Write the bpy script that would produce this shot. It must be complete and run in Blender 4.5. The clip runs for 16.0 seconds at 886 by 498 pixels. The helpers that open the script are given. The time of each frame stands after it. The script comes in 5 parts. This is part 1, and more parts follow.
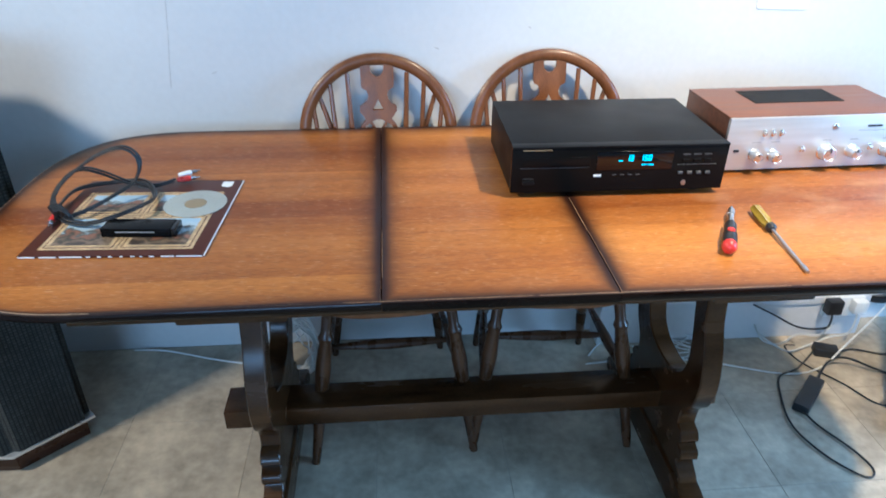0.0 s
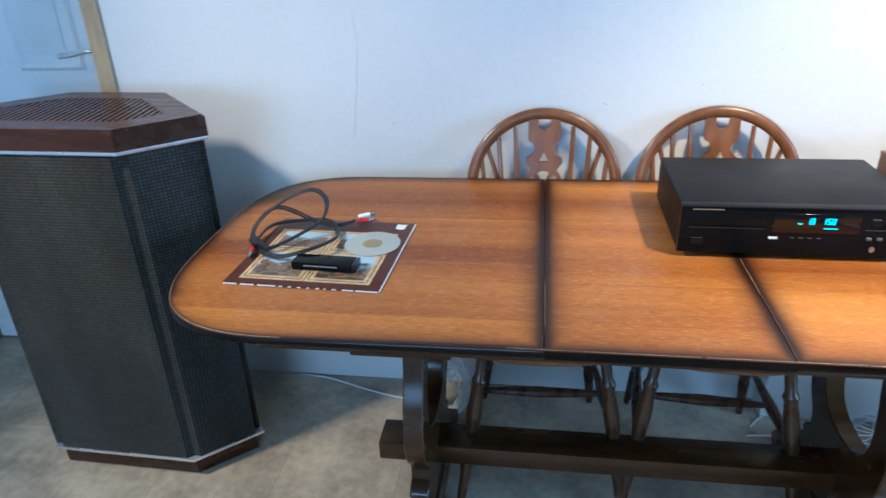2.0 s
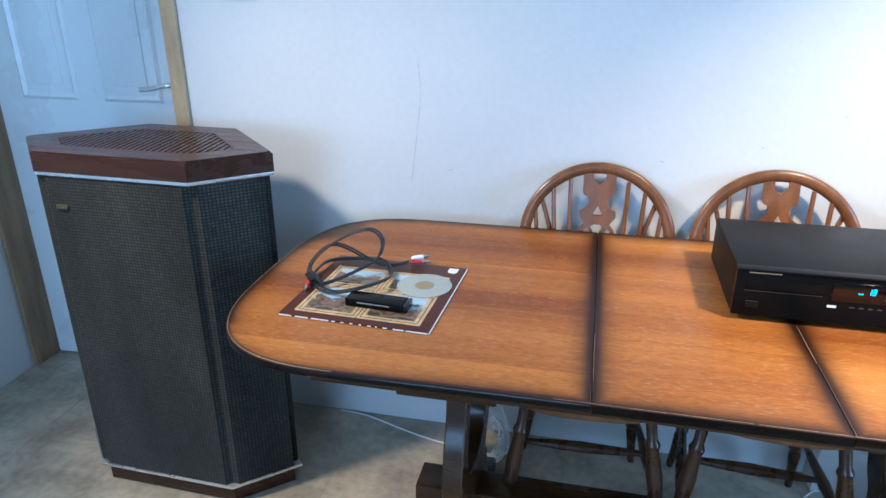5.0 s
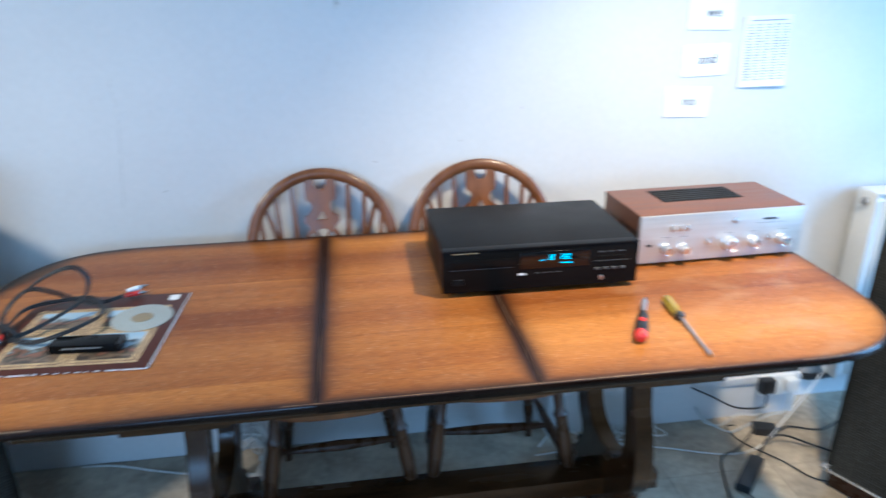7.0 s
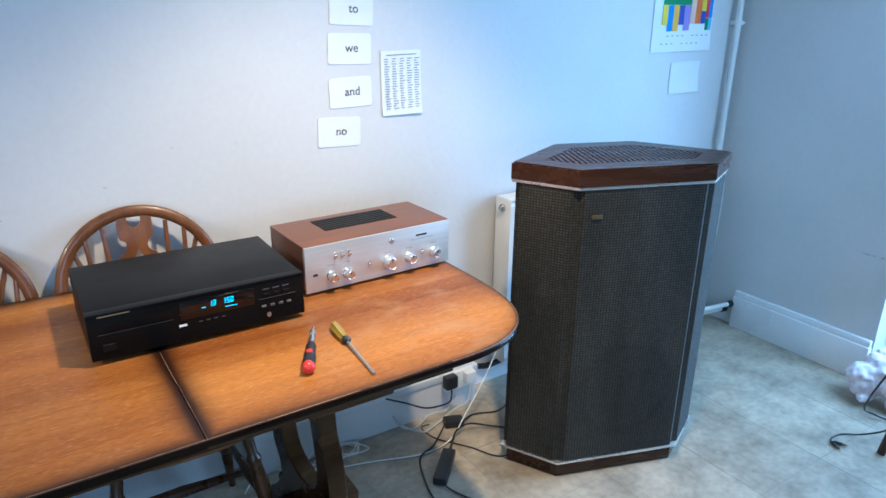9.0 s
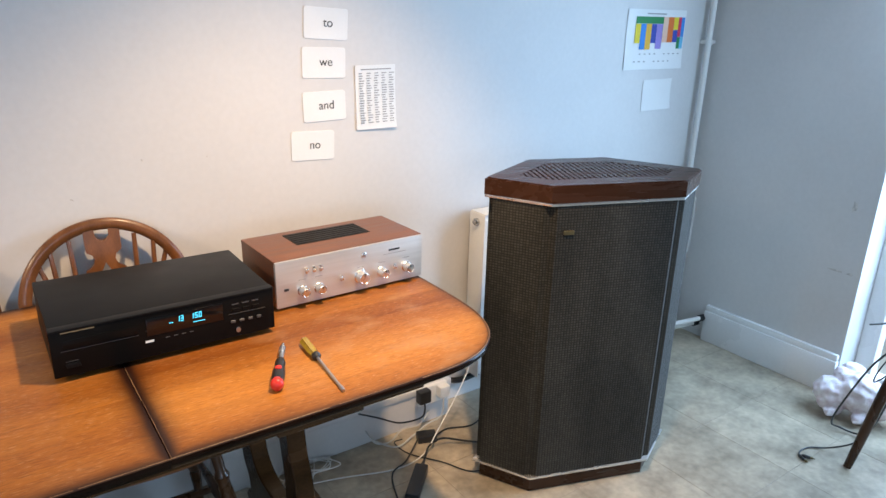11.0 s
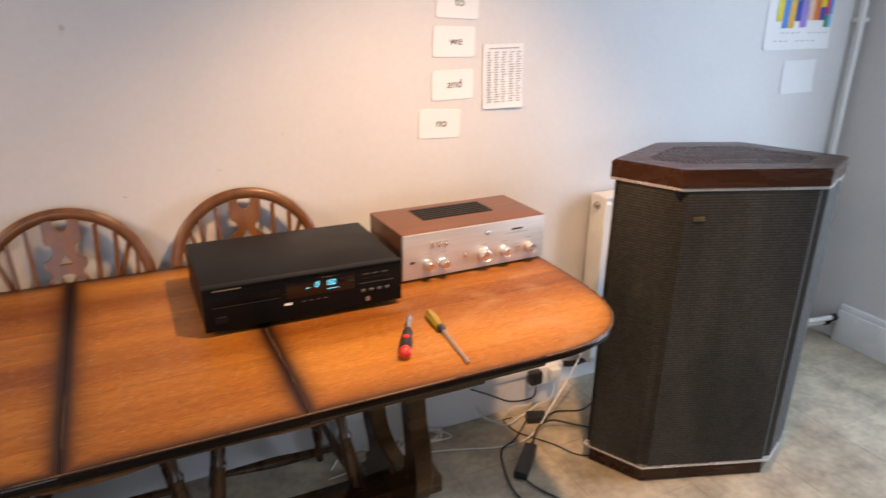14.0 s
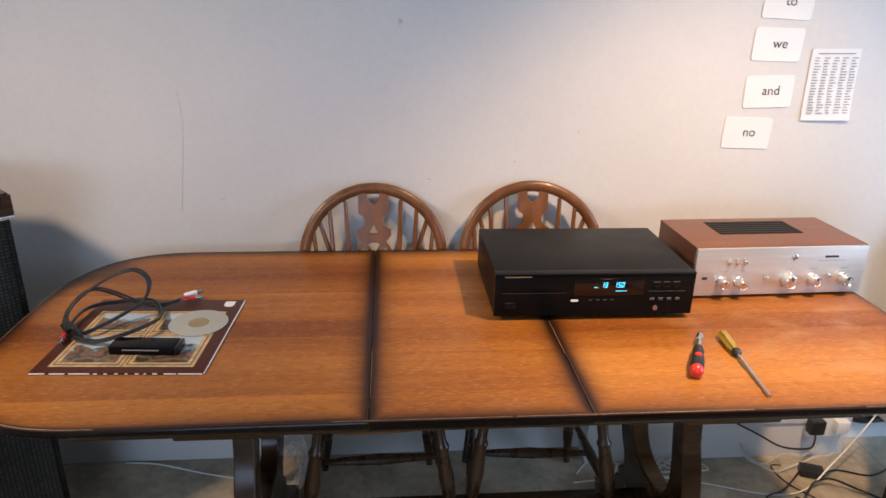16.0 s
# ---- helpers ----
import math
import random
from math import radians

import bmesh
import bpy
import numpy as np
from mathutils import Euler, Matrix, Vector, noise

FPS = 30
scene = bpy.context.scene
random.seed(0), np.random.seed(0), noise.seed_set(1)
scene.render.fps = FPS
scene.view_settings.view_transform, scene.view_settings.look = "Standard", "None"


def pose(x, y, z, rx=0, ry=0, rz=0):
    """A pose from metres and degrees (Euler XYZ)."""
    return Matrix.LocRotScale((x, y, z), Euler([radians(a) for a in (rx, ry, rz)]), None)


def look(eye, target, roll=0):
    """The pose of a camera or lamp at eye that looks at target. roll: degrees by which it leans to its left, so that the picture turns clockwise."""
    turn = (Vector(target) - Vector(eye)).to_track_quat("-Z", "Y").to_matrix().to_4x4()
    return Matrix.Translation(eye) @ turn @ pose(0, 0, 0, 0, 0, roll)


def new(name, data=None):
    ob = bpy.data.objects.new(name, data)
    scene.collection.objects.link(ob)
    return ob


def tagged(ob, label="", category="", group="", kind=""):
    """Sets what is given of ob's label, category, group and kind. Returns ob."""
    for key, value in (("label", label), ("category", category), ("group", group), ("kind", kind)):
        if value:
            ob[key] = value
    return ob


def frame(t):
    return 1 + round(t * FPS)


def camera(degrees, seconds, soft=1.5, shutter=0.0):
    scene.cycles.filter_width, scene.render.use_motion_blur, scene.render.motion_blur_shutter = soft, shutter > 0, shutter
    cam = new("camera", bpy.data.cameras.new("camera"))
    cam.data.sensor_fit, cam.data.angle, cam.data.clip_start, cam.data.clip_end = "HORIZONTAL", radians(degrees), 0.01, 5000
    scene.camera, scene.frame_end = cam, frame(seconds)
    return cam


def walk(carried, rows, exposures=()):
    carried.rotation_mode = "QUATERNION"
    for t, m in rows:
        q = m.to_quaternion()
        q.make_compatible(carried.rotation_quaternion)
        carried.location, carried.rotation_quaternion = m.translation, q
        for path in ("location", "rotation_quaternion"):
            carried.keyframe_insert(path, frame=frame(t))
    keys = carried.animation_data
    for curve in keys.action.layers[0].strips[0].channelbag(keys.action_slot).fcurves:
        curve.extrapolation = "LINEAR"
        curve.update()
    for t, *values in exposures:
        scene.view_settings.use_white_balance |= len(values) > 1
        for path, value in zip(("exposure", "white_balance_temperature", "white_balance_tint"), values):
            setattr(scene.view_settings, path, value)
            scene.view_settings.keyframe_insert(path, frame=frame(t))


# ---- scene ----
cam = camera(66.6, 16.0, shutter=0.6)
PATH = [
    (0, (0.021, -0.883, 1.345), (0.168, 0.844, 0.347), 0.5),
    (0.5, (0.015, -0.903, 1.351), (0.118, 0.875, 0.443), 0.0),
    (1, (0.013, -0.913, 1.367), (0.034, 0.893, 0.508), -1.7),
    (1.5, (-0.005, -0.917, 1.38), (-0.158, 0.878, 0.51), -3.6),
    (2, (-0.015, -0.919, 1.369), (-0.292, 0.86, 0.497), -2.2),
    (2.5, (-0.028, -0.929, 1.368), (-0.387, 0.859, 0.549), -1.1),
    (3, (-0.037, -0.937, 1.364), (-0.46, 0.855, 0.582), 0.2),
    (5.5, (-0.025, -0.945, 1.383), (-0.419, 0.874, 0.649), -0.4),
    (6, (-0.005, -0.951, 1.385), (-0.254, 0.901, 0.672), -0.7),
    (6.5, (0.025, -0.956, 1.391), (0.005, 0.901, 0.65), -0.8),
    (7, (0.08, -0.968, 1.398), (0.337, 0.87, 0.654), -0.7),
    (7.5, (0.133, -0.988, 1.418), (0.7, 0.782, 0.678), -1.3),
    (8, (0.168, -1.008, 1.435), (1.029, 0.657, 0.738), 0.1),
    (8.5, (0.18, -1.004, 1.428), (1.17, 0.59, 0.737), 0.5),
    (9, (0.186, -1.002, 1.427), (1.227, 0.564, 0.745), 0.6),
    (9.5, (0.203, -0.993, 1.424), (1.272, 0.563, 0.763), 0.9),
    (10, (0.193, -1.004, 1.428), (1.285, 0.541, 0.78), 1.3),
    (12.5, (0.209, -1.008, 1.439), (1.312, 0.526, 0.784), 1.7),
    (13, (0.191, -1.008, 1.428), (1.219, 0.577, 0.772), 0.6),
    (13.5, (0.18, -1.009, 1.434), (1.133, 0.615, 0.76), 0.8),
    (14, (0.146, -0.996, 1.43), (0.976, 0.682, 0.726), 1.0),
    (14.5, (0.107, -0.98, 1.424), (0.74, 0.767, 0.684), 0.6),
    (15, (0.064, -0.97, 1.419), (0.428, 0.865, 0.711), 0.1),
    (15.5, (0.046, -0.967, 1.414), (0.26, 0.889, 0.701), 0.5),
    (16, (0.036, -0.959, 1.414), (0.196, 0.904, 0.705), 1.2),
]
walk(cam, [(t, look(eye, target, roll)) for t, eye, target, roll in PATH],
     exposures=[(0, 0.20, 5050, 6), (2.5, 0.25, 5050, 6), (5.3, 0.35, 5100, 8), (6, 0.28, 5050, 7), (8, -0.14, 4950, 6), (9.3, -0.29, 5400, 9), (10, -0.30, 5900, 12), (12.5, -0.34, 7900, 25), (14, -0.38, 8400, 30), (15, -0.31, 8300, 29), (16, -0.32, 6950, 22)])


# ---- world and lamps ----
world = bpy.data.worlds.new("world")
scene.world = world
world.use_nodes = True
wn = world.node_tree.nodes
sky = wn.new("ShaderNodeTexSky")
sky.sky_type, sky.sun_disc = "NISHITA", False
sky.sun_elevation, sky.sun_rotation = radians(35), radians(60)
wn["Background"].inputs["Strength"].default_value = 0.12
world.node_tree.links.new(sky.outputs[0], wn["Background"].inputs["Color"])


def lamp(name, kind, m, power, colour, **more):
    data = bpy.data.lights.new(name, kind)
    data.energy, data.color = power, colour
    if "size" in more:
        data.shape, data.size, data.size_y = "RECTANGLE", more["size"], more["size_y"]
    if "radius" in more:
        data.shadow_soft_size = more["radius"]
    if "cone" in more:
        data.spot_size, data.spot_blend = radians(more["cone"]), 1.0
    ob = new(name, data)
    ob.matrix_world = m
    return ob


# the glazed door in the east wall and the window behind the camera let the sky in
lamp("door_sky_light", "AREA", look((3.20, -0.52, 1.12), (1.5, -0.1, -0.1)), 100, (0.40, 0.68, 1.0), size=1.0, size_y=1.9)
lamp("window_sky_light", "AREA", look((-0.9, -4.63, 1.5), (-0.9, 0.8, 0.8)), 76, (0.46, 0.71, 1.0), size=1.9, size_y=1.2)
# two warm ceiling spots of the room
lamp("ceiling_spot_west", "SPOT", look((-1.72, -0.25, 2.2), (-0.25, 0.36, 0.25)), 168, (1.0, 0.79, 0.54), radius=0.10, cone=80)
lamp("ceiling_spot_east", "SPOT", look((1.0, -0.2, 2.3), (0.93, 0.47, 0.42)), 232, (1.0, 0.73, 0.44), radius=0.05, cone=82)

# ---- materials ----
def material(name, colour, rough=0.5, metal=0.0, vary=0.12, scale=6.0, bump=0.0, fine=120.0, stretch=(1, 1, 1), coat=0.0, emit=0.0, second=None, per_piece=0.0, spec=0.5):
    """A procedural surface: colour broken up at two scales, roughness wear and a fine bump."""
    m = bpy.data.materials.new(name)
    m.use_nodes = True
    n, l = m.node_tree.nodes, m.node_tree.links
    b = n["Principled BSDF"]
    tc, mp = n.new("ShaderNodeTexCoord"), n.new("ShaderNodeMapping")
    mp.inputs["Scale"].default_value = stretch
    l.new(n.new("ShaderNodeNewGeometry").outputs["Position"] if per_piece else tc.outputs["Object"], mp.inputs["Vector"])
    big, small = n.new("ShaderNodeTexNoise"), n.new("ShaderNodeTexNoise")
    big.inputs["Scale"].default_value, big.inputs["Detail"].default_value = scale, 4
    small.inputs["Scale"].default_value, small.inputs["Detail"].default_value = fine, 3
    for x in (big, small):
        l.new(mp.outputs[0], x.inputs["Vector"])
    add = n.new("ShaderNodeMath")
    add.operation = "ADD"
    half = n.new("ShaderNodeMath")
    half.operation, half.inputs[1].default_value = "MULTIPLY", 0.45
    l.new(small.outputs["Fac"], half.inputs[0])
    l.new(big.outputs["Fac"], add.inputs[0])
    l.new(half.outputs[0], add.inputs[1])
    ramp = n.new("ShaderNodeValToRGB")
    c = Vector(colour)
    dark = second if second else c * (1 - vary * 1.6)
    light = c * (1 + vary)
    ramp.color_ramp.elements[0].position, ramp.color_ramp.elements[1].position = 0.5, 0.95
    ramp.color_ramp.elements[0].color = (*dark, 1)
    ramp.color_ramp.elements[1].color = (*[min(v, 0.95) for v in light], 1)
    l.new(add.outputs[0], ramp.inputs["Fac"])
    out = ramp.outputs["Color"]
    if per_piece:
        info, hsv, rng = n.new("ShaderNodeObjectInfo"), n.new("ShaderNodeHueSaturation"), n.new("ShaderNodeMapRange")
        rng.inputs["To Min"].default_value, rng.inputs["To Max"].default_value = 1 - per_piece, 1 + per_piece
        l.new(info.outputs["Random"], rng.inputs["Value"])
        l.new(rng.outputs[0], hsv.inputs["Value"])
        l.new(out, hsv.inputs["Color"])
        out = hsv.outputs["Color"]
    l.new(out, b.inputs["Base Color"])
    rr = n.new("ShaderNodeMapRange")
    rr.inputs["From Min"].default_value, rr.inputs["From Max"].default_value = 0.3, 0.7
    rr.inputs["To Min"].default_value, rr.inputs["To Max"].default_value = max(0.02, rough - 0.07), min(1, rough + 0.07)
    l.new(big.outputs["Fac"], rr.inputs["Value"])
    l.new(rr.outputs[0], b.inputs["Roughness"])
    b.inputs["Metallic"].default_value = metal
    b.inputs["Specular IOR Level"].default_value = spec
    b.inputs["Coat Weight"].default_value = coat
    b.inputs["Coat Roughness"].default_value = 0.15
    if bump:
        bp = n.new("ShaderNodeBump")
        bp.inputs["Strength"].default_value, bp.inputs["Distance"].default_value = bump, 0.002
        l.new(small.outputs["Fac"], bp.inputs["Height"])
        l.new(bp.outputs[0], b.inputs["Normal"])
    if emit:
        l.new(out, b.inputs["Emission Color"])
        b.inputs["Emission Strength"].default_value = emit
    return m


def table_wood():
    """Oak veneer laid along x, with a dark sunburst stain that fades in from the edge of each leaf."""
    m = bpy.data.materials.new("table_wood")
    m.use_nodes = True
    n, l = m.node_tree.nodes, m.node_tree.links
    b = n["Principled BSDF"]
    tc = n.new("ShaderNodeTexCoord")

    def noise_at(stretch, scale, detail):
        mp, tx = n.new("ShaderNodeMapping"), n.new("ShaderNodeTexNoise")
        mp.inputs["Scale"].default_value = stretch
        tx.inputs["Scale"].default_value, tx.inputs["Detail"].default_value = scale, detail
        l.new(tc.outputs["Object"], mp.inputs["Vector"])
        l.new(mp.outputs[0], tx.inputs["Vector"])
        return tx.outputs["Fac"]

    def ramp_of(value, stops):
        r = n.new("ShaderNodeValToRGB")
        while len(r.color_ramp.elements) < len(stops):
            r.color_ramp.elements.new(0.5)
        for e, (p, c) in zip(r.color_ramp.elements, stops):
            e.position, e.color = p, (*c, 1)
        l.new(value, r.inputs["Fac"])
        return r.outputs["Color"]

    def mixed(kind, fac, a, c):
        x = n.new("ShaderNodeMix")
        x.data_type, x.blend_type = "RGBA", kind
        if isinstance(fac, float):
            x.inputs[0].default_value = fac
        else:
            l.new(fac, x.inputs[0])
        for s, v in ((6, a), (7, c)):
            if isinstance(v, tuple):
                x.inputs[s].default_value = (*v, 1)
            else:
                l.new(v, x.inputs[s])
        return x.outputs[2]

    bands = ramp_of(noise_at((0.25, 9.0, 1), 1.0, 1.0), [(0.36, (0.265, 0.084, 0.013)), (0.5, (0.340, 0.118, 0.019)), (0.64, (0.415, 0.158, 0.028))])
    # veneer strips of slightly different tone, each about seven centimetres wide
    sep, snap, strip, info = n.new("ShaderNodeSeparateXYZ"), n.new("ShaderNodeMath"), n.new("ShaderNodeTexWhiteNoise"), n.new("ShaderNodeObjectInfo")
    l.new(tc.outputs["Object"], sep.inputs[0])
    wide, down = n.new("ShaderNodeMath"), n.new("ShaderNodeMath")
    wide.operation, wide.inputs[1].default_value = "DIVIDE", 0.072
    down.operation = "FLOOR"
    l.new(sep.outputs["Y"], wide.inputs[0])
    l.new(wide.outputs[0], down.inputs[0])
    snap.operation, snap.inputs[1].default_value = "MULTIPLY_ADD", 37.0
    l.new(info.outputs["Random"], snap.inputs[0])
    l.new(down.outputs[0], snap.inputs[2])
    strip.noise_dimensions = "1D"
    l.new(snap.outputs[0], strip.inputs["W"])
    tone = ramp_of(strip.outputs["Value"], [(0.0, (0.74, 0.64, 0.58)), (0.5, (1.0, 1.0, 1.0)), (1.0, (1.24, 1.32, 1.36))])
    bands = mixed("MULTIPLY", 1.0, bands, tone)
    grain = ramp_of(noise_at((46, 560, 1), 1.0, 4.0), [(0.36, (0.5, 0.42, 0.34)), (0.52, (1, 1, 1)), (0.8, (1.0, 0.95, 0.88))])
    wood = mixed("MULTIPLY", 0.62, bands, grain)
    streak = ramp_of(noise_at((3, 60, 1), 1.0, 4.0), [(0.35, (0.72, 0.68, 0.62)), (0.6, (1, 1, 1))])
    wood = mixed("MULTIPLY", 0.45, wood, streak)
    flecks = ramp_of(noise_at((60, 420, 1), 1.0, 2.0), [(0.60, (0, 0, 0)), (0.72, (1, 0.8, 0.55))])
    wood = mixed("ADD", 0.13, wood, flecks)
    # rubbed, dull patches where the polish has gone, most of them towards one end
    rubbed = ramp_of(noise_at((9, 14, 1), 1.0, 6.0), [(0.53, (0, 0, 0)), (0.70, (1, 1, 1))])
    end = n.new("ShaderNodeMapRange")
    for key, v in (("From Min", 0.55), ("From Max", 1.0), ("To Min", 0.10), ("To Max", 0.55)):
        end.inputs[key].default_value = v
    l.new(sep.outputs["X"], end.inputs["Value"])
    reach = n.new("ShaderNodeMath")
    reach.operation = "MULTIPLY"
    l.new(rubbed, reach.inputs[0])
    l.new(end.outputs[0], reach.inputs[1])
    wood = mixed("MIX", reach.outputs[0], wood, (0.42, 0.235, 0.115))
    at = n.new("ShaderNodeAttribute")
    at.attribute_name = "stain"
    wob = n.new("ShaderNodeMath")
    wob.operation, wob.inputs[1].default_value = "MULTIPLY_ADD", 0.25
    l.new(noise_at((3, 3, 1), 2.0, 3.0), wob.inputs[0])
    l.new(at.outputs["Fac"], wob.inputs[2])
    amount = ramp_of(wob.outputs[0], [(0.2, (0, 0, 0)), (1.0, (1, 1, 1))])
    wood = mixed("MIX", amount, wood, (0.020, 0.007, 0.004))
    # short pale scratches and pinprick chips in the varnish
    nick = ramp_of(noise_at((60, 230, 1), 1.0, 2.0), [(0.735, (0, 0, 0)), (0.77, (0.5, 0.5, 0.5))])
    patch = ramp_of(noise_at((2.2, 3.1, 1), 1.0, 2.0), [(0.48, (0, 0, 0)), (0.62, (1, 1, 1))])
    wood = mixed("MIX", mixed("MULTIPLY", 1.0, nick, patch), wood, (0.62, 0.46, 0.30))
    l.new(wood, b.inputs["Base Color"])
    rough = n.new("ShaderNodeMapRange")
    rough.inputs["To Min"].default_value, rough.inputs["To Max"].default_value = 0.28, 0.48
    l.new(noise_at((2, 2, 1), 3.0, 6.0), rough.inputs["Value"])
    l.new(rough.outputs[0], b.inputs["Roughness"])
    b.inputs["Specular IOR Level"].default_value = 0.25
    bp = n.new("ShaderNodeBump")
    bp.inputs["Strength"].default_value, bp.inputs["Distance"].default_value = 0.12, 0.001
    l.new(noise_at((10, 300, 1), 1.0, 3.0), bp.inputs["Height"])
    l.new(bp.outputs[0], b.inputs["Normal"])
    return m


def weave():
    """Woven grille cloth: dark grey-green threads over and under, with a coarse horizontal rib."""
    m = bpy.data.materials.new("grille_cloth")
    m.use_nodes = True
    n, l = m.node_tree.nodes, m.node_tree.links
    b = n["Principled BSDF"]
    uv = n.new("ShaderNodeTexCoord")
    brick = n.new("ShaderNodeTexBrick")
    for key, v in (("Scale", 1.0), ("Mortar Size", 0.0026), ("Brick Width", 0.0092), ("Row Height", 0.0080), ("Mortar Smooth", 1.0), ("Bias", 0.0)):
        brick.inputs[key].default_value = v
    brick.offset = 0.0
    brick.inputs["Color1"].default_value = (0.053, 0.049, 0.038, 1)
    brick.inputs["Color2"].default_value = (0.033, 0.030, 0.023, 1)
    brick.inputs["Mortar"].default_value = (0.013, 0.012, 0.010, 1)
    l.new(uv.outputs["UV"], brick.inputs["Vector"])
    tx = n.new("ShaderNodeTexNoise")
    tx.inputs["Scale"].default_value, tx.inputs["Detail"].default_value = 7, 5
    mp = n.new("ShaderNodeMapping")
    mp.inputs["Scale"].default_value = (1, 0.25, 1)
    l.new(uv.outputs["UV"], mp.inputs["Vector"])
    l.new(mp.outputs[0], tx.inputs["Vector"])
    r = n.new("ShaderNodeMapRange")
    r.inputs["From Min"].default_value, r.inputs["From Max"].default_value = 0.3, 0.7
    r.inputs["To Min"].default_value, r.inputs["To Max"].default_value = 0.6, 1.4
    l.new(tx.outputs["Fac"], r.inputs["Value"])
    # the bass cone and its ring show faintly through the cloth
    dist, ring, dim = n.new("ShaderNodeVectorMath"), n.new("ShaderNodeValToRGB"), n.new("ShaderNodeMath")
    dist.operation, dist.inputs[1].default_value = "DISTANCE", (0.0, 0.30, 0.0)
    l.new(uv.outputs["UV"], dist.inputs[0])
    stops = [(0.0, 0.90), (0.085, 0.86), (0.125, 0.96), (0.150, 0.82), (0.175, 1.0)]
    while len(ring.color_ramp.elements) < len(stops):
        ring.color_ramp.elements.new(0.5)
    for e, (p, v) in zip(ring.color_ramp.elements, stops):
        e.position, e.color = p, (v, v, v, 1)
    l.new(dist.outputs["Value"], ring.inputs["Fac"])
    dim.operation = "MULTIPLY"
    l.new(ring.outputs["Color"], dim.inputs[0])
    l.new(r.outputs[0], dim.inputs[1])
    hsv = n.new("ShaderNodeHueSaturation")
    l.new(brick.outputs["Color"], hsv.inputs["Color"])
    l.new(dim.outputs[0], hsv.inputs["Value"])
    l.new(hsv.outputs[0], b.inputs["Base Color"])
    b.inputs["Roughness"].default_value = 0.8
    b.inputs["Specular IOR Level"].default_value = 0.15
    b.inputs["Sheen Weight"].default_value, b.inputs["Sheen Roughness"].default_value = 0.2, 0.4
    bp = n.new("ShaderNodeBump")
    bp.inputs["Strength"].default_value, bp.inputs["Distance"].default_value = 0.5, 0.0015
    bp.invert = True
    l.new(brick.outputs["Fac"], bp.inputs["Height"])
    l.new(bp.outputs[0], b.inputs["Normal"])
    return m


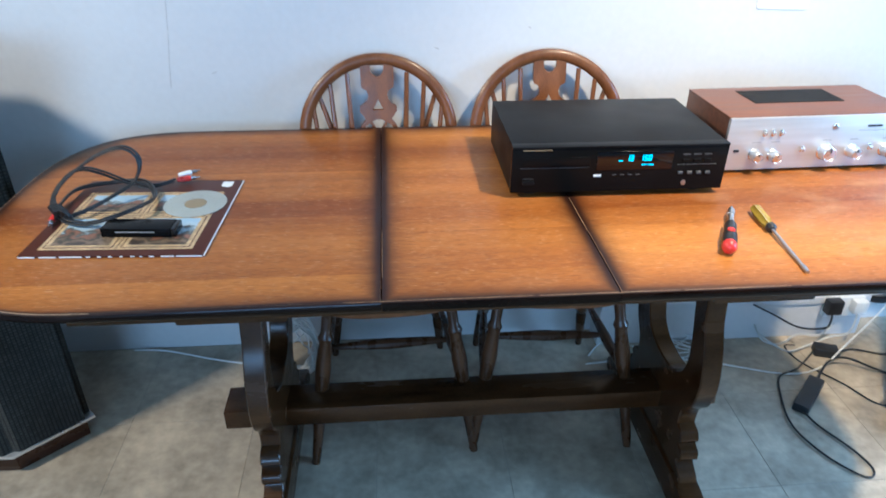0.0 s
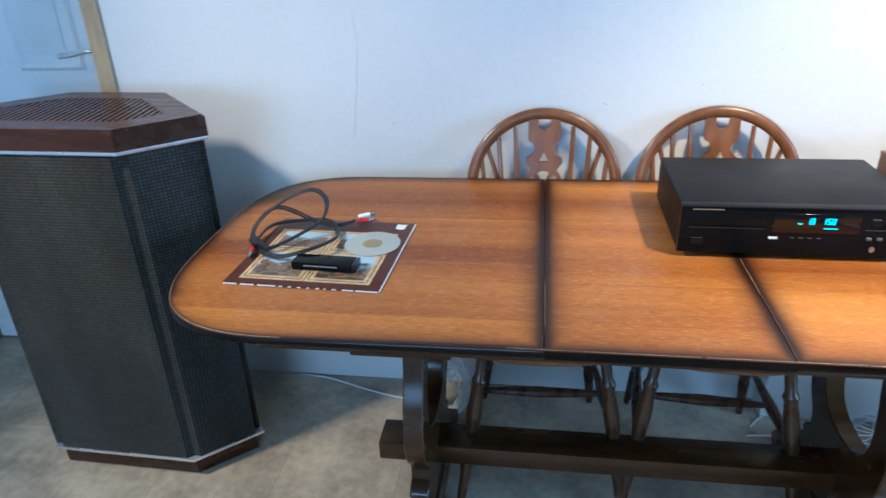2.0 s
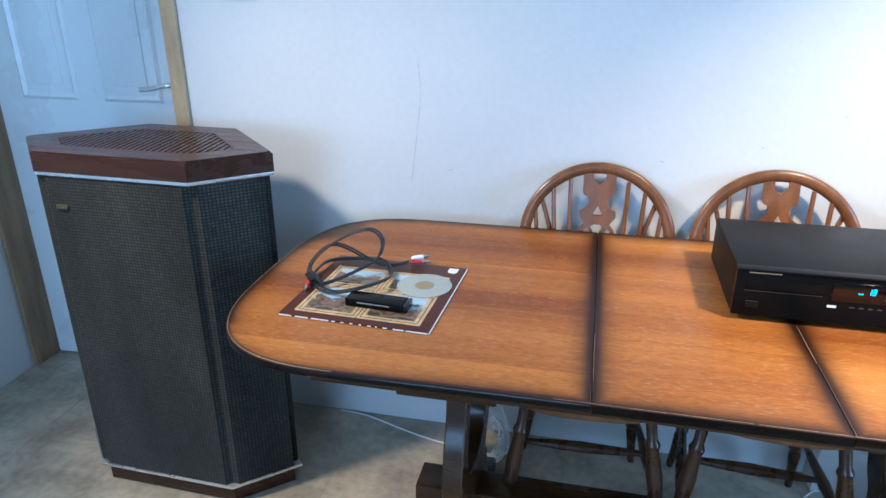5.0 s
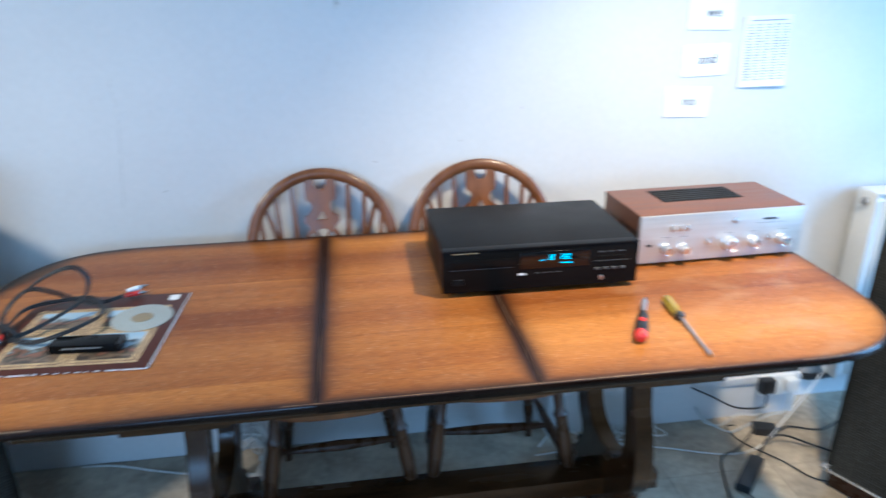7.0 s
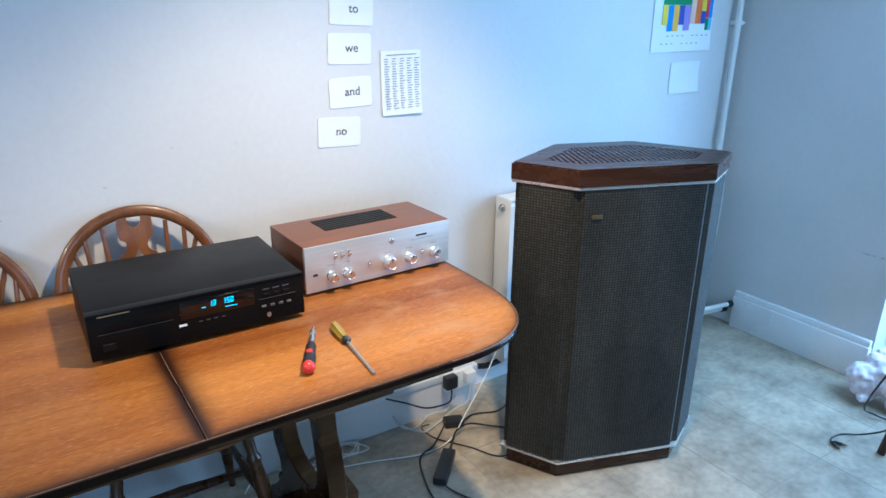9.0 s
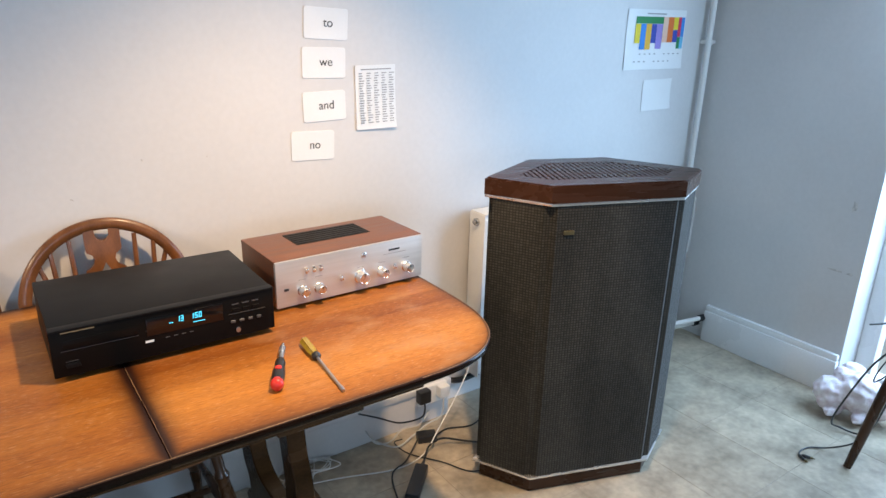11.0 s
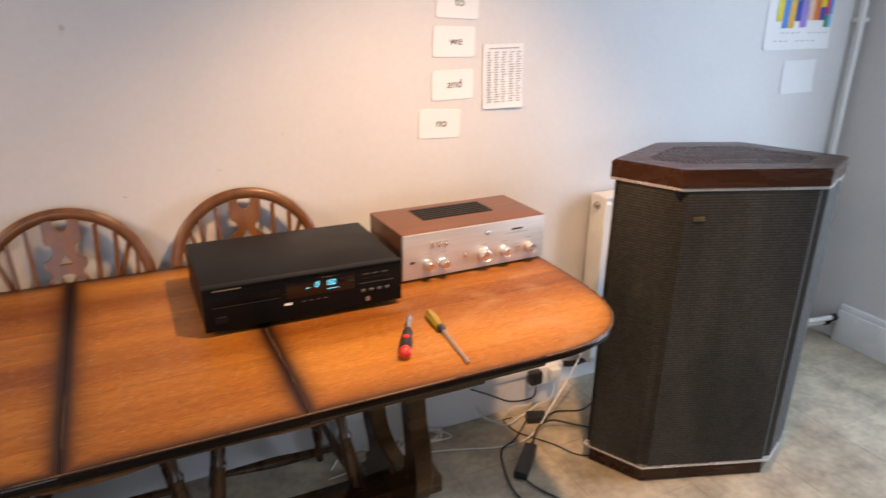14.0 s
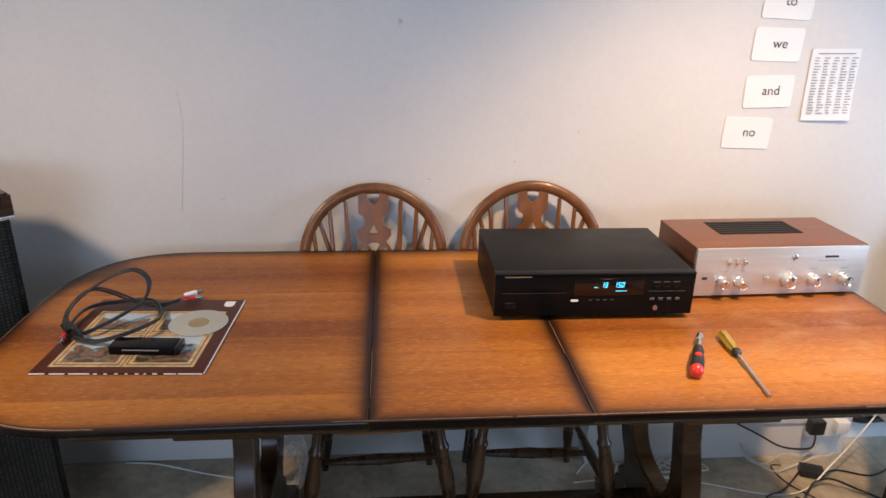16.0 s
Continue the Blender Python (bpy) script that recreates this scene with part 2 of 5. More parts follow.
M = {
    "wall": material("wall_paint", (0.63, 0.615, 0.595), 0.7, vary=0.035, scale=2.2, bump=0.05, fine=60),
    "far": material("far_wall_low_bounce", (0.30, 0.27, 0.23), 0.8, vary=0.1, scale=2),
    "ceiling": material("ceiling_paint", (0.68, 0.68, 0.66), 0.8, vary=0.03, scale=2),
    "floor": material("vinyl_floor", (0.40, 0.335, 0.245), 0.40, vary=0.26, scale=7, bump=0.1, fine=40, per_piece=0.07),
    "grout": material("floor_joint", (0.30, 0.26, 0.20), 0.6, vary=0.1),
    "gloss": material("white_gloss", (0.8, 0.8, 0.79), 0.3, vary=0.03, scale=4),
    "pine": material("bare_pine", (0.42, 0.30, 0.17), 0.6, vary=0.2, scale=4, stretch=(6, 6, 1), fine=80, bump=0.2),
    "brownwood": material("brown_post", (0.30, 0.19, 0.10), 0.55, vary=0.25, scale=4, stretch=(6, 6, 1), bump=0.2),
    "table": table_wood(),
    "darkedge": material("dark_oak", (0.010, 0.005, 0.003), 0.14, vary=0.3, scale=9, stretch=(1, 4, 4), bump=0.05, spec=0.16),
    "oak": material("stained_oak", (0.050, 0.021, 0.007), 0.22, vary=0.35, scale=5, stretch=(1, 4, 4), bump=0.08, spec=0.28),
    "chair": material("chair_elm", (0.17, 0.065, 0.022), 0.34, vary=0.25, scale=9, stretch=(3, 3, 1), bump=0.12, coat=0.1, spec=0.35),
    "chair_leg": material("turned_elm_darker", (0.058, 0.024, 0.009), 0.28, vary=0.25, scale=9, stretch=(3, 3, 1), bump=0.1, spec=0.4),
    "worn": material("worn_edge", (0.30, 0.17, 0.08), 0.5, vary=0.3, scale=40),
    "mahogany": material("mahogany", (0.046, 0.017, 0.008), 0.28, vary=0.14, scale=4, stretch=(1, 9, 9), bump=0.06, spec=0.32),
    "cloth": weave(),
    "silver": material("silver_trim", (0.75, 0.75, 0.74), 0.25, metal=0.85, vary=0.05),
    "void": material("dark_inside", (0.012, 0.011, 0.01), 0.8, vary=0.2),
    "black": material("black_metal", (0.006, 0.006, 0.006), 0.42, spec=0.12, vary=0.1, bump=0.1, fine=300),
    "fascia": material("black_fascia", (0.005, 0.005, 0.005), 0.2, vary=0.1, spec=0.1),
    "window": material("smoked_window", (0.003, 0.003, 0.004), 0.08, vary=0.05),
    "glow": material("display_cyan", (0.04, 0.55, 0.75), 0.4, vary=0.02, emit=2.0),
    "grey": material("grey_print", (0.28, 0.27, 0.25), 0.5, vary=0.05),
    "dim": material("dim_print", (0.06, 0.06, 0.06), 0.4, vary=0.05),
    "gold": material("gold_print", (0.26, 0.20, 0.11), 0.4, vary=0.05),
    "alu": material("brushed_aluminium", (0.60, 0.59, 0.57), 0.42, metal=0.6, vary=0.05, scale=4, stretch=(1, 30, 30), bump=0.05),
    "knob": material("turned_aluminium", (0.80, 0.79, 0.77), 0.22, metal=0.97, vary=0.04),
    "walnut": material("walnut_vinyl", (0.165, 0.066, 0.034), 0.42, vary=0.2, scale=6, stretch=(1, 12, 12), bump=0.05),
    "ink": material("black_ink", (0.02, 0.02, 0.022), 0.6, vary=0.05),
    "paper": material("white_card", (0.75, 0.75, 0.73), 0.55, vary=0.02),
    "rubber": material("black_rubber", (0.015, 0.015, 0.016), 0.42, vary=0.2, scale=30),
    "red": material("red_plastic", (0.62, 0.035, 0.025), 0.3, vary=0.06),
    "white_plastic": material("white_plastic", (0.78, 0.77, 0.73), 0.35, vary=0.04),
    "amber": material("amber_plastic", (0.30, 0.205, 0.022), 0.2, vary=0.15, coat=0.4),
    "steel": material("steel", (0.55, 0.55, 0.55), 0.28, metal=0.95, vary=0.1),
    "sleeve": material("sleeve_brown", (0.070, 0.020, 0.011), 0.42, vary=0.12, spec=0.25),
    "cream": material("cream_border", (0.55, 0.38, 0.19), 0.42, vary=0.18, scale=60, coat=0.2),
    "disc": material("disc_foil", (0.66, 0.66, 0.56), 0.14, metal=0.95, vary=0.05),
    "cable_grey": material("grey_cable", (0.55, 0.54, 0.5), 0.5, vary=0.1),
    "radiator": material("radiator_enamel", (0.76, 0.75, 0.71), 0.35, vary=0.04),
    "brass": material("aged_brass", (0.20, 0.15, 0.07), 0.35, metal=0.8, vary=0.2),
}

# ---- builders ----
def obj(name, bm, mat, parent=None, label="", smooth=True):
    me = bpy.data.meshes.new(name)
    bm.normal_update()
    bm.to_mesh(me)
    bm.free()
    for mm in mat if isinstance(mat, (list, tuple)) else [mat]:
        me.materials.append(mm)
    if smooth:
        me.shade_smooth()
        me.set_sharp_from_angle(angle=radians(35))
    ob = new(name, me)
    if parent:
        ob.parent = parent
    if label:
        ob["label"] = label
    return ob


def part(name, bm, mat, parent, label=""):
    return obj(name, bm, mat, parent, label)


def thing(name, m, label, category, group="", kind=""):
    ob = new(name)
    ob.empty_display_size = 0.05
    ob.matrix_world = m
    return tagged(ob, label, category, group, kind)


def box(x0, y0, z0, x1, y1, z1, bevel=0.0, seg=2):
    bm = bmesh.new()
    bmesh.ops.create_cube(bm, size=1)
    for v in bm.verts:
        v.co = Vector(((x0 + x1) / 2 + v.co.x * (x1 - x0), (y0 + y1) / 2 + v.co.y * (y1 - y0), (z0 + z1) / 2 + v.co.z * (z1 - z0)))
    if bevel:
        bmesh.ops.bevel(bm, geom=bm.edges[:], offset=bevel, segments=seg, affect="EDGES", profile=0.6)
    return bm


def joined(*bms):
    out = bmesh.new()
    for b in bms:
        me = bpy.data.meshes.new("tmp")
        b.to_mesh(me)
        b.free()
        out.from_mesh(me)
        bpy.data.meshes.remove(me)
    return out


def moved(bm, m):
    bm.transform(m)
    return bm


def prism(outline, z0, z1, bevel=0.0, seg=2):
    """A flat plate of the outline (x, y), from z0 to z1."""
    bm = bmesh.new()
    low = [bm.verts.new((x, y, z0)) for x, y in outline]
    high = [bm.verts.new((x, y, z1)) for x, y in outline]
    bm.faces.new(list(reversed(low)))
    top = bm.faces.new(high)
    k = len(outline)
    for i in range(k):
        bm.faces.new((low[i], low[(i + 1) % k], high[(i + 1) % k], high[i]))
    bmesh.ops.recalc_face_normals(bm, faces=bm.faces[:])
    if bevel:
        es = [e for e in bm.edges if abs(e.verts[0].co.z - e.verts[1].co.z) < 1e-6]
        bmesh.ops.bevel(bm, geom=es, offset=bevel, segments=seg, affect="EDGES", profile=0.6)
    return bm


def lathe(profile, seg=20):
    """A turned solid round z; profile: rows of radius, height."""
    bm = bmesh.new()
    rings = []
    for r, z in profile:
        rings.append([bm.verts.new((max(r, 1e-4) * math.cos(2 * math.pi * i / seg), max(r, 1e-4) * math.sin(2 * math.pi * i / seg), z)) for i in range(seg)])
    for a, b in zip(rings, rings[1:]):
        for i in range(seg):
            bm.faces.new((a[i], a[(i + 1) % seg], b[(i + 1) % seg], b[i]))
    bm.faces.new(list(reversed(rings[0])))
    bm.faces.new(rings[-1])
    return bm


def between(bm, a, b):
    """Turns a solid built along z from 0 up so that it runs from a towards b."""
    d = Vector(b) - Vector(a)
    bm.transform(Matrix.Translation(a) @ d.to_track_quat("Z", "Y").to_matrix().to_4x4())
    return bm


def spline(points, steps=8, closed=False):
    pts = [Vector(p) for p in points]
    out = []
    k = len(pts)
    for i in range(k if closed else k - 1):
        p = [pts[(i + j) % k] if closed else pts[min(max(i + j, 0), k - 1)] for j in (-1, 0, 1, 2)]
        for s in range(steps):
            t = s / steps
            out.append(0.5 * (2 * p[1] + (p[2] - p[0]) * t + (2 * p[0] - 5 * p[1] + 4 * p[2] - p[3]) * t * t + (3 * p[1] - p[0] - 3 * p[2] + p[3]) * t ** 3))
    if not closed:
        out.append(pts[-1])
    return out


def tube(points, r, seg=8, steps=8, flat=1.0, up=(0, 0, 1)):
    """A cable or bent rod along a smooth line through the points; flat squeezes it along up."""
    line = spline(points, steps)
    bm = bmesh.new()
    rings = []
    for i, p in enumerate(line):
        d = (line[min(i + 1, len(line) - 1)] - line[max(i - 1, 0)]).normalized()
        u = Vector(up) - d * d.dot(Vector(up))
        u = u.normalized() if u.length > 1e-3 else d.orthogonal().normalized()
        s = d.cross(u)
        rings.append([bm.verts.new(p + u * (r * flat * math.cos(2 * math.pi * j / seg)) + s * (r * math.sin(2 * math.pi * j / seg))) for j in range(seg)])
    for a, b in zip(rings, rings[1:]):
        for j in range(seg):
            bm.faces.new((a[j], a[(j + 1) % seg], b[(j + 1) % seg], b[j]))
    bm.faces.new(list(reversed(rings[0])))
    bm.faces.new(rings[-1])
    bmesh.ops.recalc_face_normals(bm, faces=bm.faces[:])
    return bm


def words(text, size, m, mat, parent, name="lettering", align="CENTER"):
    cu = bpy.data.curves.new(name, "FONT")
    cu.body, cu.size, cu.align_x, cu.align_y, cu.extrude = text, size, align, "CENTER", 0.0002
    tmp = bpy.data.objects.new(name, cu)
    me = bpy.data.meshes.new_from_object(tmp)
    bpy.data.objects.remove(tmp)
    me.materials.append(mat)
    ob = new(name, me)
    ob.matrix_basis = m
    ob.parent = parent
    return ob


# ---- structure ----
WALL_Y, EAST, WEST, SOUTH, TOP = 0.88, 2.962, -2.05, -4.6, 2.42


def structure(name, bm, mat, label, category):
    return tagged(obj(name, bm, mat), label, category, kind="structure")


floor = structure("floor", box(WEST - 0.2, SOUTH - 0.2, -0.1, EAST + 1.6, 1.3, -0.0009), M["grout"], "pale stone-patterned vinyl floor with worn square tiles", "floor")
structure("ceiling", box(WEST - 0.2, SOUTH - 0.2, TOP, EAST + 0.2, 1.3, TOP + 0.12), M["ceiling"], "plain white painted ceiling", "ceiling")
structure("wall_north", box(-1.22, WALL_Y, 0, EAST + 0.15, WALL_Y + 0.25, TOP), M["wall"], "white painted plaster wall with small scuffs", "wall")
structure("wall_north_header", box(WEST, WALL_Y, 2.03, -1.22, WALL_Y + 0.25, TOP), M["wall"], "white painted plaster above the door", "wall")
structure("wall_west", box(WEST - 0.15, SOUTH, 0, WEST, 1.25, TOP), M["wall"], "white painted plaster side wall", "wall")
# unseen wall behind the camera, set far off and dark to cut bounced light
structure("wall_south", joined(box(WEST, SOUTH - 0.15, 0, -1.9, SOUTH, TOP), box(0.1, SOUTH - 0.15, 0, EAST, SOUTH, TOP), box(-1.9, SOUTH - 0.15, 0, 0.1, SOUTH, 0.85), box(-1.9, SOUTH - 0.15, 2.15, 0.1, SOUTH, TOP)), M["far"], "unseen far wall, coloured dark to cut bounced light", "wall")
structure("wall_east", joined(box(EAST, 0.05, 0, EAST + 0.3, WALL_Y, TOP), box(EAST, SOUTH, 0, EAST + 0.3, -1.1, TOP), box(EAST, -1.1, 2.1, EAST + 0.3, 0.05, TOP)), M["wall"], "white painted side wall with a glazed doorway", "wall")
structure("ground_outside", joined(box(EAST + 0.31, -9, -0.2, EAST + 9, 5, -0.05), box(-9, -12, -0.2, EAST + 0.3, SOUTH - 0.21, -0.05)), M["grout"], "pale paving outside the glazed doorway", "ground")


# ---- hexagonal loudspeakers ----
HEX = dict(wf=0.422, wm=0.716, wb=0.277, d1=0.1405, d2=0.218)


def hexagon(side, inset):
    f, w, b, d1, d2 = HEX["wf"] / 2, HEX["wm"] / 2, HEX["wb"] / 2, HEX["d1"], HEX["d2"]
    pts = [Vector((-w, 0)), Vector((-f, -d1)), Vector((f, -d1)), Vector((w, 0)), Vector((b, d2)), Vector((-b, d2))]
    out = []
    for i in range(6):
        p, q, r = pts[i - 1], pts[i], pts[(i + 1) % 6]
        n1, n2 = (q - p).normalized(), (r - q).normalized()
        n1, n2 = Vector((-n1.y, n1.x)), Vector((-n2.y, n2.x))
        k = (n1 + n2) / (1 + n1.dot(n2))
        out.append(q + k * inset)
    return [(p.x * side, p.y) for p in (out if side > 0 else out[::-1])]


def loudspeaker(m, side, high, label):
    sp = thing("floor_loudspeaker", m, label, "loudspeaker", "pair of hexagonal loudspeakers")
    part("plinth", prism(hexagon(side, 0.020), 0, 0.0575, 0.003), M["mahogany"], sp)
    part("lower_trim", prism(hexagon(side, 0.001), 0.0575, 0.0655, 0.002), M["silver"], sp, "silver trim strip")
    me_bm = prism(hexagon(side, 0.005), 0.0655, high - 0.0585, 0)
    bmesh.ops.bevel(me_bm, geom=[e for e in me_bm.edges if abs(e.verts[0].co.z - e.verts[1].co.z) > 0.1], offset=0.020, segments=4, affect="EDGES")
    me_bm.normal_update()
    uv = me_bm.loops.layers.uv.new("UVMap")
    # the weave runs on round the cabinet, measured along the girth from the middle of the front
    low = sorted((v for v in me_bm.verts if v.co.z < 0.1), key=lambda v: math.atan2(v.co.x, -v.co.y))
    girth, total = {}, 0.0
    for p, q in zip(low, low[1:] + low[:1]):
        girth[round(p.co.x, 5), round(p.co.y, 5)] = total
        total += (q.co - p.co).length
    zero = next(total_x for (x, y), total_x in girth.items() if x > 0 and y < -HEX["d1"] * 0.9)
    zero -= next(x for (x, y) in girth if x > 0 and y < -HEX["d1"] * 0.9)
    for fc in me_bm.faces:
        us = [girth[round(lp.vert.co.x, 5), round(lp.vert.co.y, 5)] - zero for lp in fc.loops]
        if max(us) - min(us) > total / 2 and abs(fc.normal.z) < 0.5:
            us = [u + total if u < max(us) - total / 2 else u for u in us]
        for lp, u in zip(fc.loops, us):
            lp[uv].uv = (u, lp.vert.co.z)
    part("grille_cloth", me_bm, M["cloth"], sp, "dark grey-green woven grille cloth")
    part("upper_trim", prism(hexagon(side, 0.001), high - 0.0585, high - 0.0495, 0.002), M["silver"], sp, "silver trim strip")
    # the top slab is a ring round the slotted vent
    rim, hole = hexagon(side, 0.0), hexagon(side, 0.075)
    bm = bmesh.new()
    z0, z1 = high - 0.0495, high
    rings = [[bm.verts.new((x, y, z)) for x, y in o] for o, z in ((rim, z0), (rim, z1), (hole, z1), (hole, z0))]
    for a, b in zip(rings, rings[1:] + rings[:1]):
        for i in range(6):
            bm.faces.new((a[i], a[(i + 1) % 6], b[(i + 1) % 6], b[i]))
    bmesh.ops.recalc_face_normals(bm, faces=bm.faces[:])
    bmesh.ops.bevel(bm, geom=[e for e in bm.edges if all(abs(v.co.z - z1) < 1e-6 for v in e.verts)], offset=0.004, segments=2, affect="EDGES")
    part("top_slab", bm, M["mahogany"], sp, "dark mahogany top slab")
    # near-black plate paints the shade seen down between the slats
    part("vent_backing", prism(hexagon(side, 0.074), high - 0.049, high - 0.045), M["void"], sp, "near-black plate painting the shade under the vent")
    # slats run askew over the vent
    poly = [Vector(p) for p in hexagon(side, 0.073)]
    ang = radians(-97.2 if side > 0 else 97.8)
    d, nn = Vector((math.cos(ang), math.sin(ang))), Vector((-math.sin(ang), math.cos(ang)))
    offs = [p.dot(nn) for p in poly]
    k = min(offs) + 0.012
    while k < max(offs) - 0.004:
        hits = []
        for i in range(6):
            a, b = poly[i], poly[(i + 1) % 6]
            da, db = a.dot(nn) - k, b.dot(nn) - k
            if da * db < 0:
                hits.append((a + (b - a) * (da / (da - db))).dot(d))
        if len(hits) == 2 and abs(hits[0] - hits[1]) > 0.02:
            s0, s1 = sorted(hits)
            bm = box(s0, -0.0052, high - 0.012, s1, 0.0052, high - 0.0005, 0.0006, 1)
            part("slat", moved(bm, Matrix.Translation((nn.x * k, nn.y * k, 0)) @ Matrix.Rotation(ang, 4, "Z")), M["mahogany"], sp)
        k += 0.0165
    part("badge", box(-0.016 - (HEX["wf"] / 2 - 0.06), -HEX["d1"] - 0.001, high - 0.142, 0.016 - (HEX["wf"] / 2 - 0.06), -HEX["d1"] + 0.0055, high - 0.130, 0.002), M["brass"], sp, "small brass badge")
    return sp


loudspeaker(pose(1.7215, 0.335, 0, 0, 0, -19.3), 1, 1.012, "tall hexagonal loudspeaker with grey woven grille beside the radiator")
loudspeaker(pose(-1.137, 0.524, 0, 0, 0, -1.5), -1, 0.992, "tall hexagonal loudspeaker with grey woven grille beside the door")

# ---- dining table ----
table = thing("dining_table", pose(0, 0, 0), "long oak trestle dining table with sunburst-stained three-leaf top, extended", "table")
X0, X1, FRONT, DEPTH, SEAM = -0.742, 1.172, -0.014, 0.782, 0.382


def end_outline(x_seam, x_end):
    """A leaf with a bowed end and wide rounded corners, counter-clockwise."""
    s = 1 if x_end > x_seam else -1
    w = abs(x_end - x_seam)
    half = (DEPTH - FRONT) / 2
    pts = [(x_seam, FRONT)]
    for i in range(0, 41):
        a = -math.pi / 2 + math.pi * i / 40
        cx, sy = math.cos(a), math.sin(a)
        x = w - 0.30 + 0.30 * abs(cx) ** (2 / 2.6)
        y = FRONT + half + half * math.copysign(abs(sy) ** (2 / 3.4), sy)
        pts.append((x_seam + s * x, y))
    pts.append((x_seam, DEPTH))
    return pts if s > 0 else pts[::-1]


def leaf(outline, seams):
    """A leaf of the top: rings parallel to the edge carry how deep the stain lies there."""
    k = len(outline)
    pts = [Vector(p) for p in outline]
    normals = []
    for i in range(k):
        p, q, r = pts[i - 1], pts[i], pts[(i + 1) % k]
        a, b = (q - p), (r - q)
        a, b = a.normalized(), b.normalized()
        n1, n2 = Vector((-a.y, a.x)), Vector((-b.y, b.x))
        normals.append((n1 + n2) / max(0.3, 1 + n1.dot(n2)))
    bm = bmesh.new()
    lay = bm.verts.layers.float.new("stain")
    steps = [(0.002, -0.017, 1.0), (-0.002, -0.013, 1.0), (-0.002, -0.006, 1.0), (0.0, -0.0025, 1.0), (0.003, 0.0, 0.95), (0.010, 0.0, 0.80), (0.018, 0.0, 0.56), (0.028, 0.0, 0.36), (0.042, 0.0, 0.20), (0.060, 0.0, 0.09), (0.085, 0.0, 0.03), (0.12, 0.0, 0.0)]
    rings = []
    for d, z, s in steps:
        ring = []
        for i, p in enumerate(pts):
            seam = any(abs(p.x - x) < 1e-4 for x in seams)
            q = p + normals[i] * (max(d, 0.0) * (0.3 if d < 0.004 else 1.0) if seam else d)
            v = bm.verts.new((q.x, q.y, 0.75 + (z * 0.4 if seam and z > -0.005 else z)))
            # extra stain at the rear-left corner also paints the loudspeaker's shadow there
            worn = 1.0 if seam or d < 0.004 else 0.5 if p.x > 0.95 else 0.5 if p.y < 0.1 else 1.25 if p.x < -0.5 and p.y > 0.5 else 1.0
            v[lay] = min(1.0, s * worn)
            ring.append(v)
        rings.append(ring)
    for a, b in zip(rings, rings[1:]):
        for i in range(k):
            bm.faces.new((a[i], a[(i + 1) % k], b[(i + 1) % k], b[i]))
    bm.faces.new(rings[-1])
    bm.faces.new(list(reversed(rings[0])))
    bmesh.ops.recalc_face_normals(bm, faces=bm.faces[:])
    for f in bm.faces:
        f.material_index = 1 if f.calc_center_median().z < 0.747 else 0
    return bm


G = 0.0006
centre = [(G, FRONT), (SEAM - G, FRONT), (SEAM - G, DEPTH), (G, DEPTH)]
part("end_leaf", leaf(end_outline(-G, X0), [-G]), [M["table"], M["darkedge"]], table)
part("centre_leaf", leaf(centre, [G, SEAM - G]), [M["table"], M["darkedge"]], table)
part("end_leaf", leaf(end_outline(SEAM + G, X1), [SEAM + G]), [M["table"], M["darkedge"]], table)
rub = random.Random(2)
for name, a, b, w in (("worn_edge", (-0.40, FRONT + 0.0035), (0.86, FRONT + 0.0035), 0.0012), ("worn_edge", (0.0, FRONT + 0.004), (0.0, 0.30), 0.0009), ("worn_edge", (SEAM, FRONT + 0.004), (SEAM, 0.34), 0.0009)):
    bits, s = [], 0.0
    A2, B2 = Vector((*a, 0.7494)), Vector((*b, 0.7494))
    length = (B2 - A2).length
    while s < length - 0.03:
        e = min(length, s + rub.uniform(0.05, 0.35))
        p, q = A2.lerp(B2, s / length), A2.lerp(B2, e / length)
        o = Vector((rub.uniform(-0.002, 0.002), 0, 0)) if a[0] == b[0] else Vector((0, rub.uniform(-0.0006, 0.001), 0))
        bits.append(tube([p + o, p.lerp(q, 0.5) + o, q + o], w * rub.uniform(0.5, 1.0), 6, 2))
        s = e + rub.uniform(0.002, 0.02)
    part(name, joined(*bits), M["worn"], table, "pale worn edge, with the rim highlight painted in at the ends")
# round the ends the pale line is both wear and a painted rim highlight
for seam_x, end_x in ((-G, X0), (SEAM + G, X1)):
    ring = [p for p in end_outline(seam_x, end_x) if abs(p[0] - seam_x) > 0.02 and p[1] < 0.62]
    ring = [(p[0] - math.copysign(0.0022, end_x - seam_x), p[1] + (0.0022 if p[1] < 0.15 else 0.0), 0.7496) for p in ring]
    part("worn_edge", tube(ring, 0.0008, 6, 2), M["worn"], table, "pale worn edge, with the rim highlight painted in at the ends")
for y in (0.026, DEPTH - 0.060):
    part("apron_rail", box(-0.50 if y < 0.3 else -0.36, y, 0.699, 0.90 if y < 0.3 else 0.785, y + 0.028, 0.7325, 0.004), M["oak"], table)
for x in (0.04, 0.33):
    part("cross_rail", box(x, 0.056, 0.690, x + 0.03, DEPTH - 0.062, 0.7325, 0.003), M["oak"], table)
for x in (-0.353, 0.595):
    part("bearer", box(x, 0.078, 0.655, x + 0.19, DEPTH - 0.08, 0.6985, 0.005), M["oak"], table)


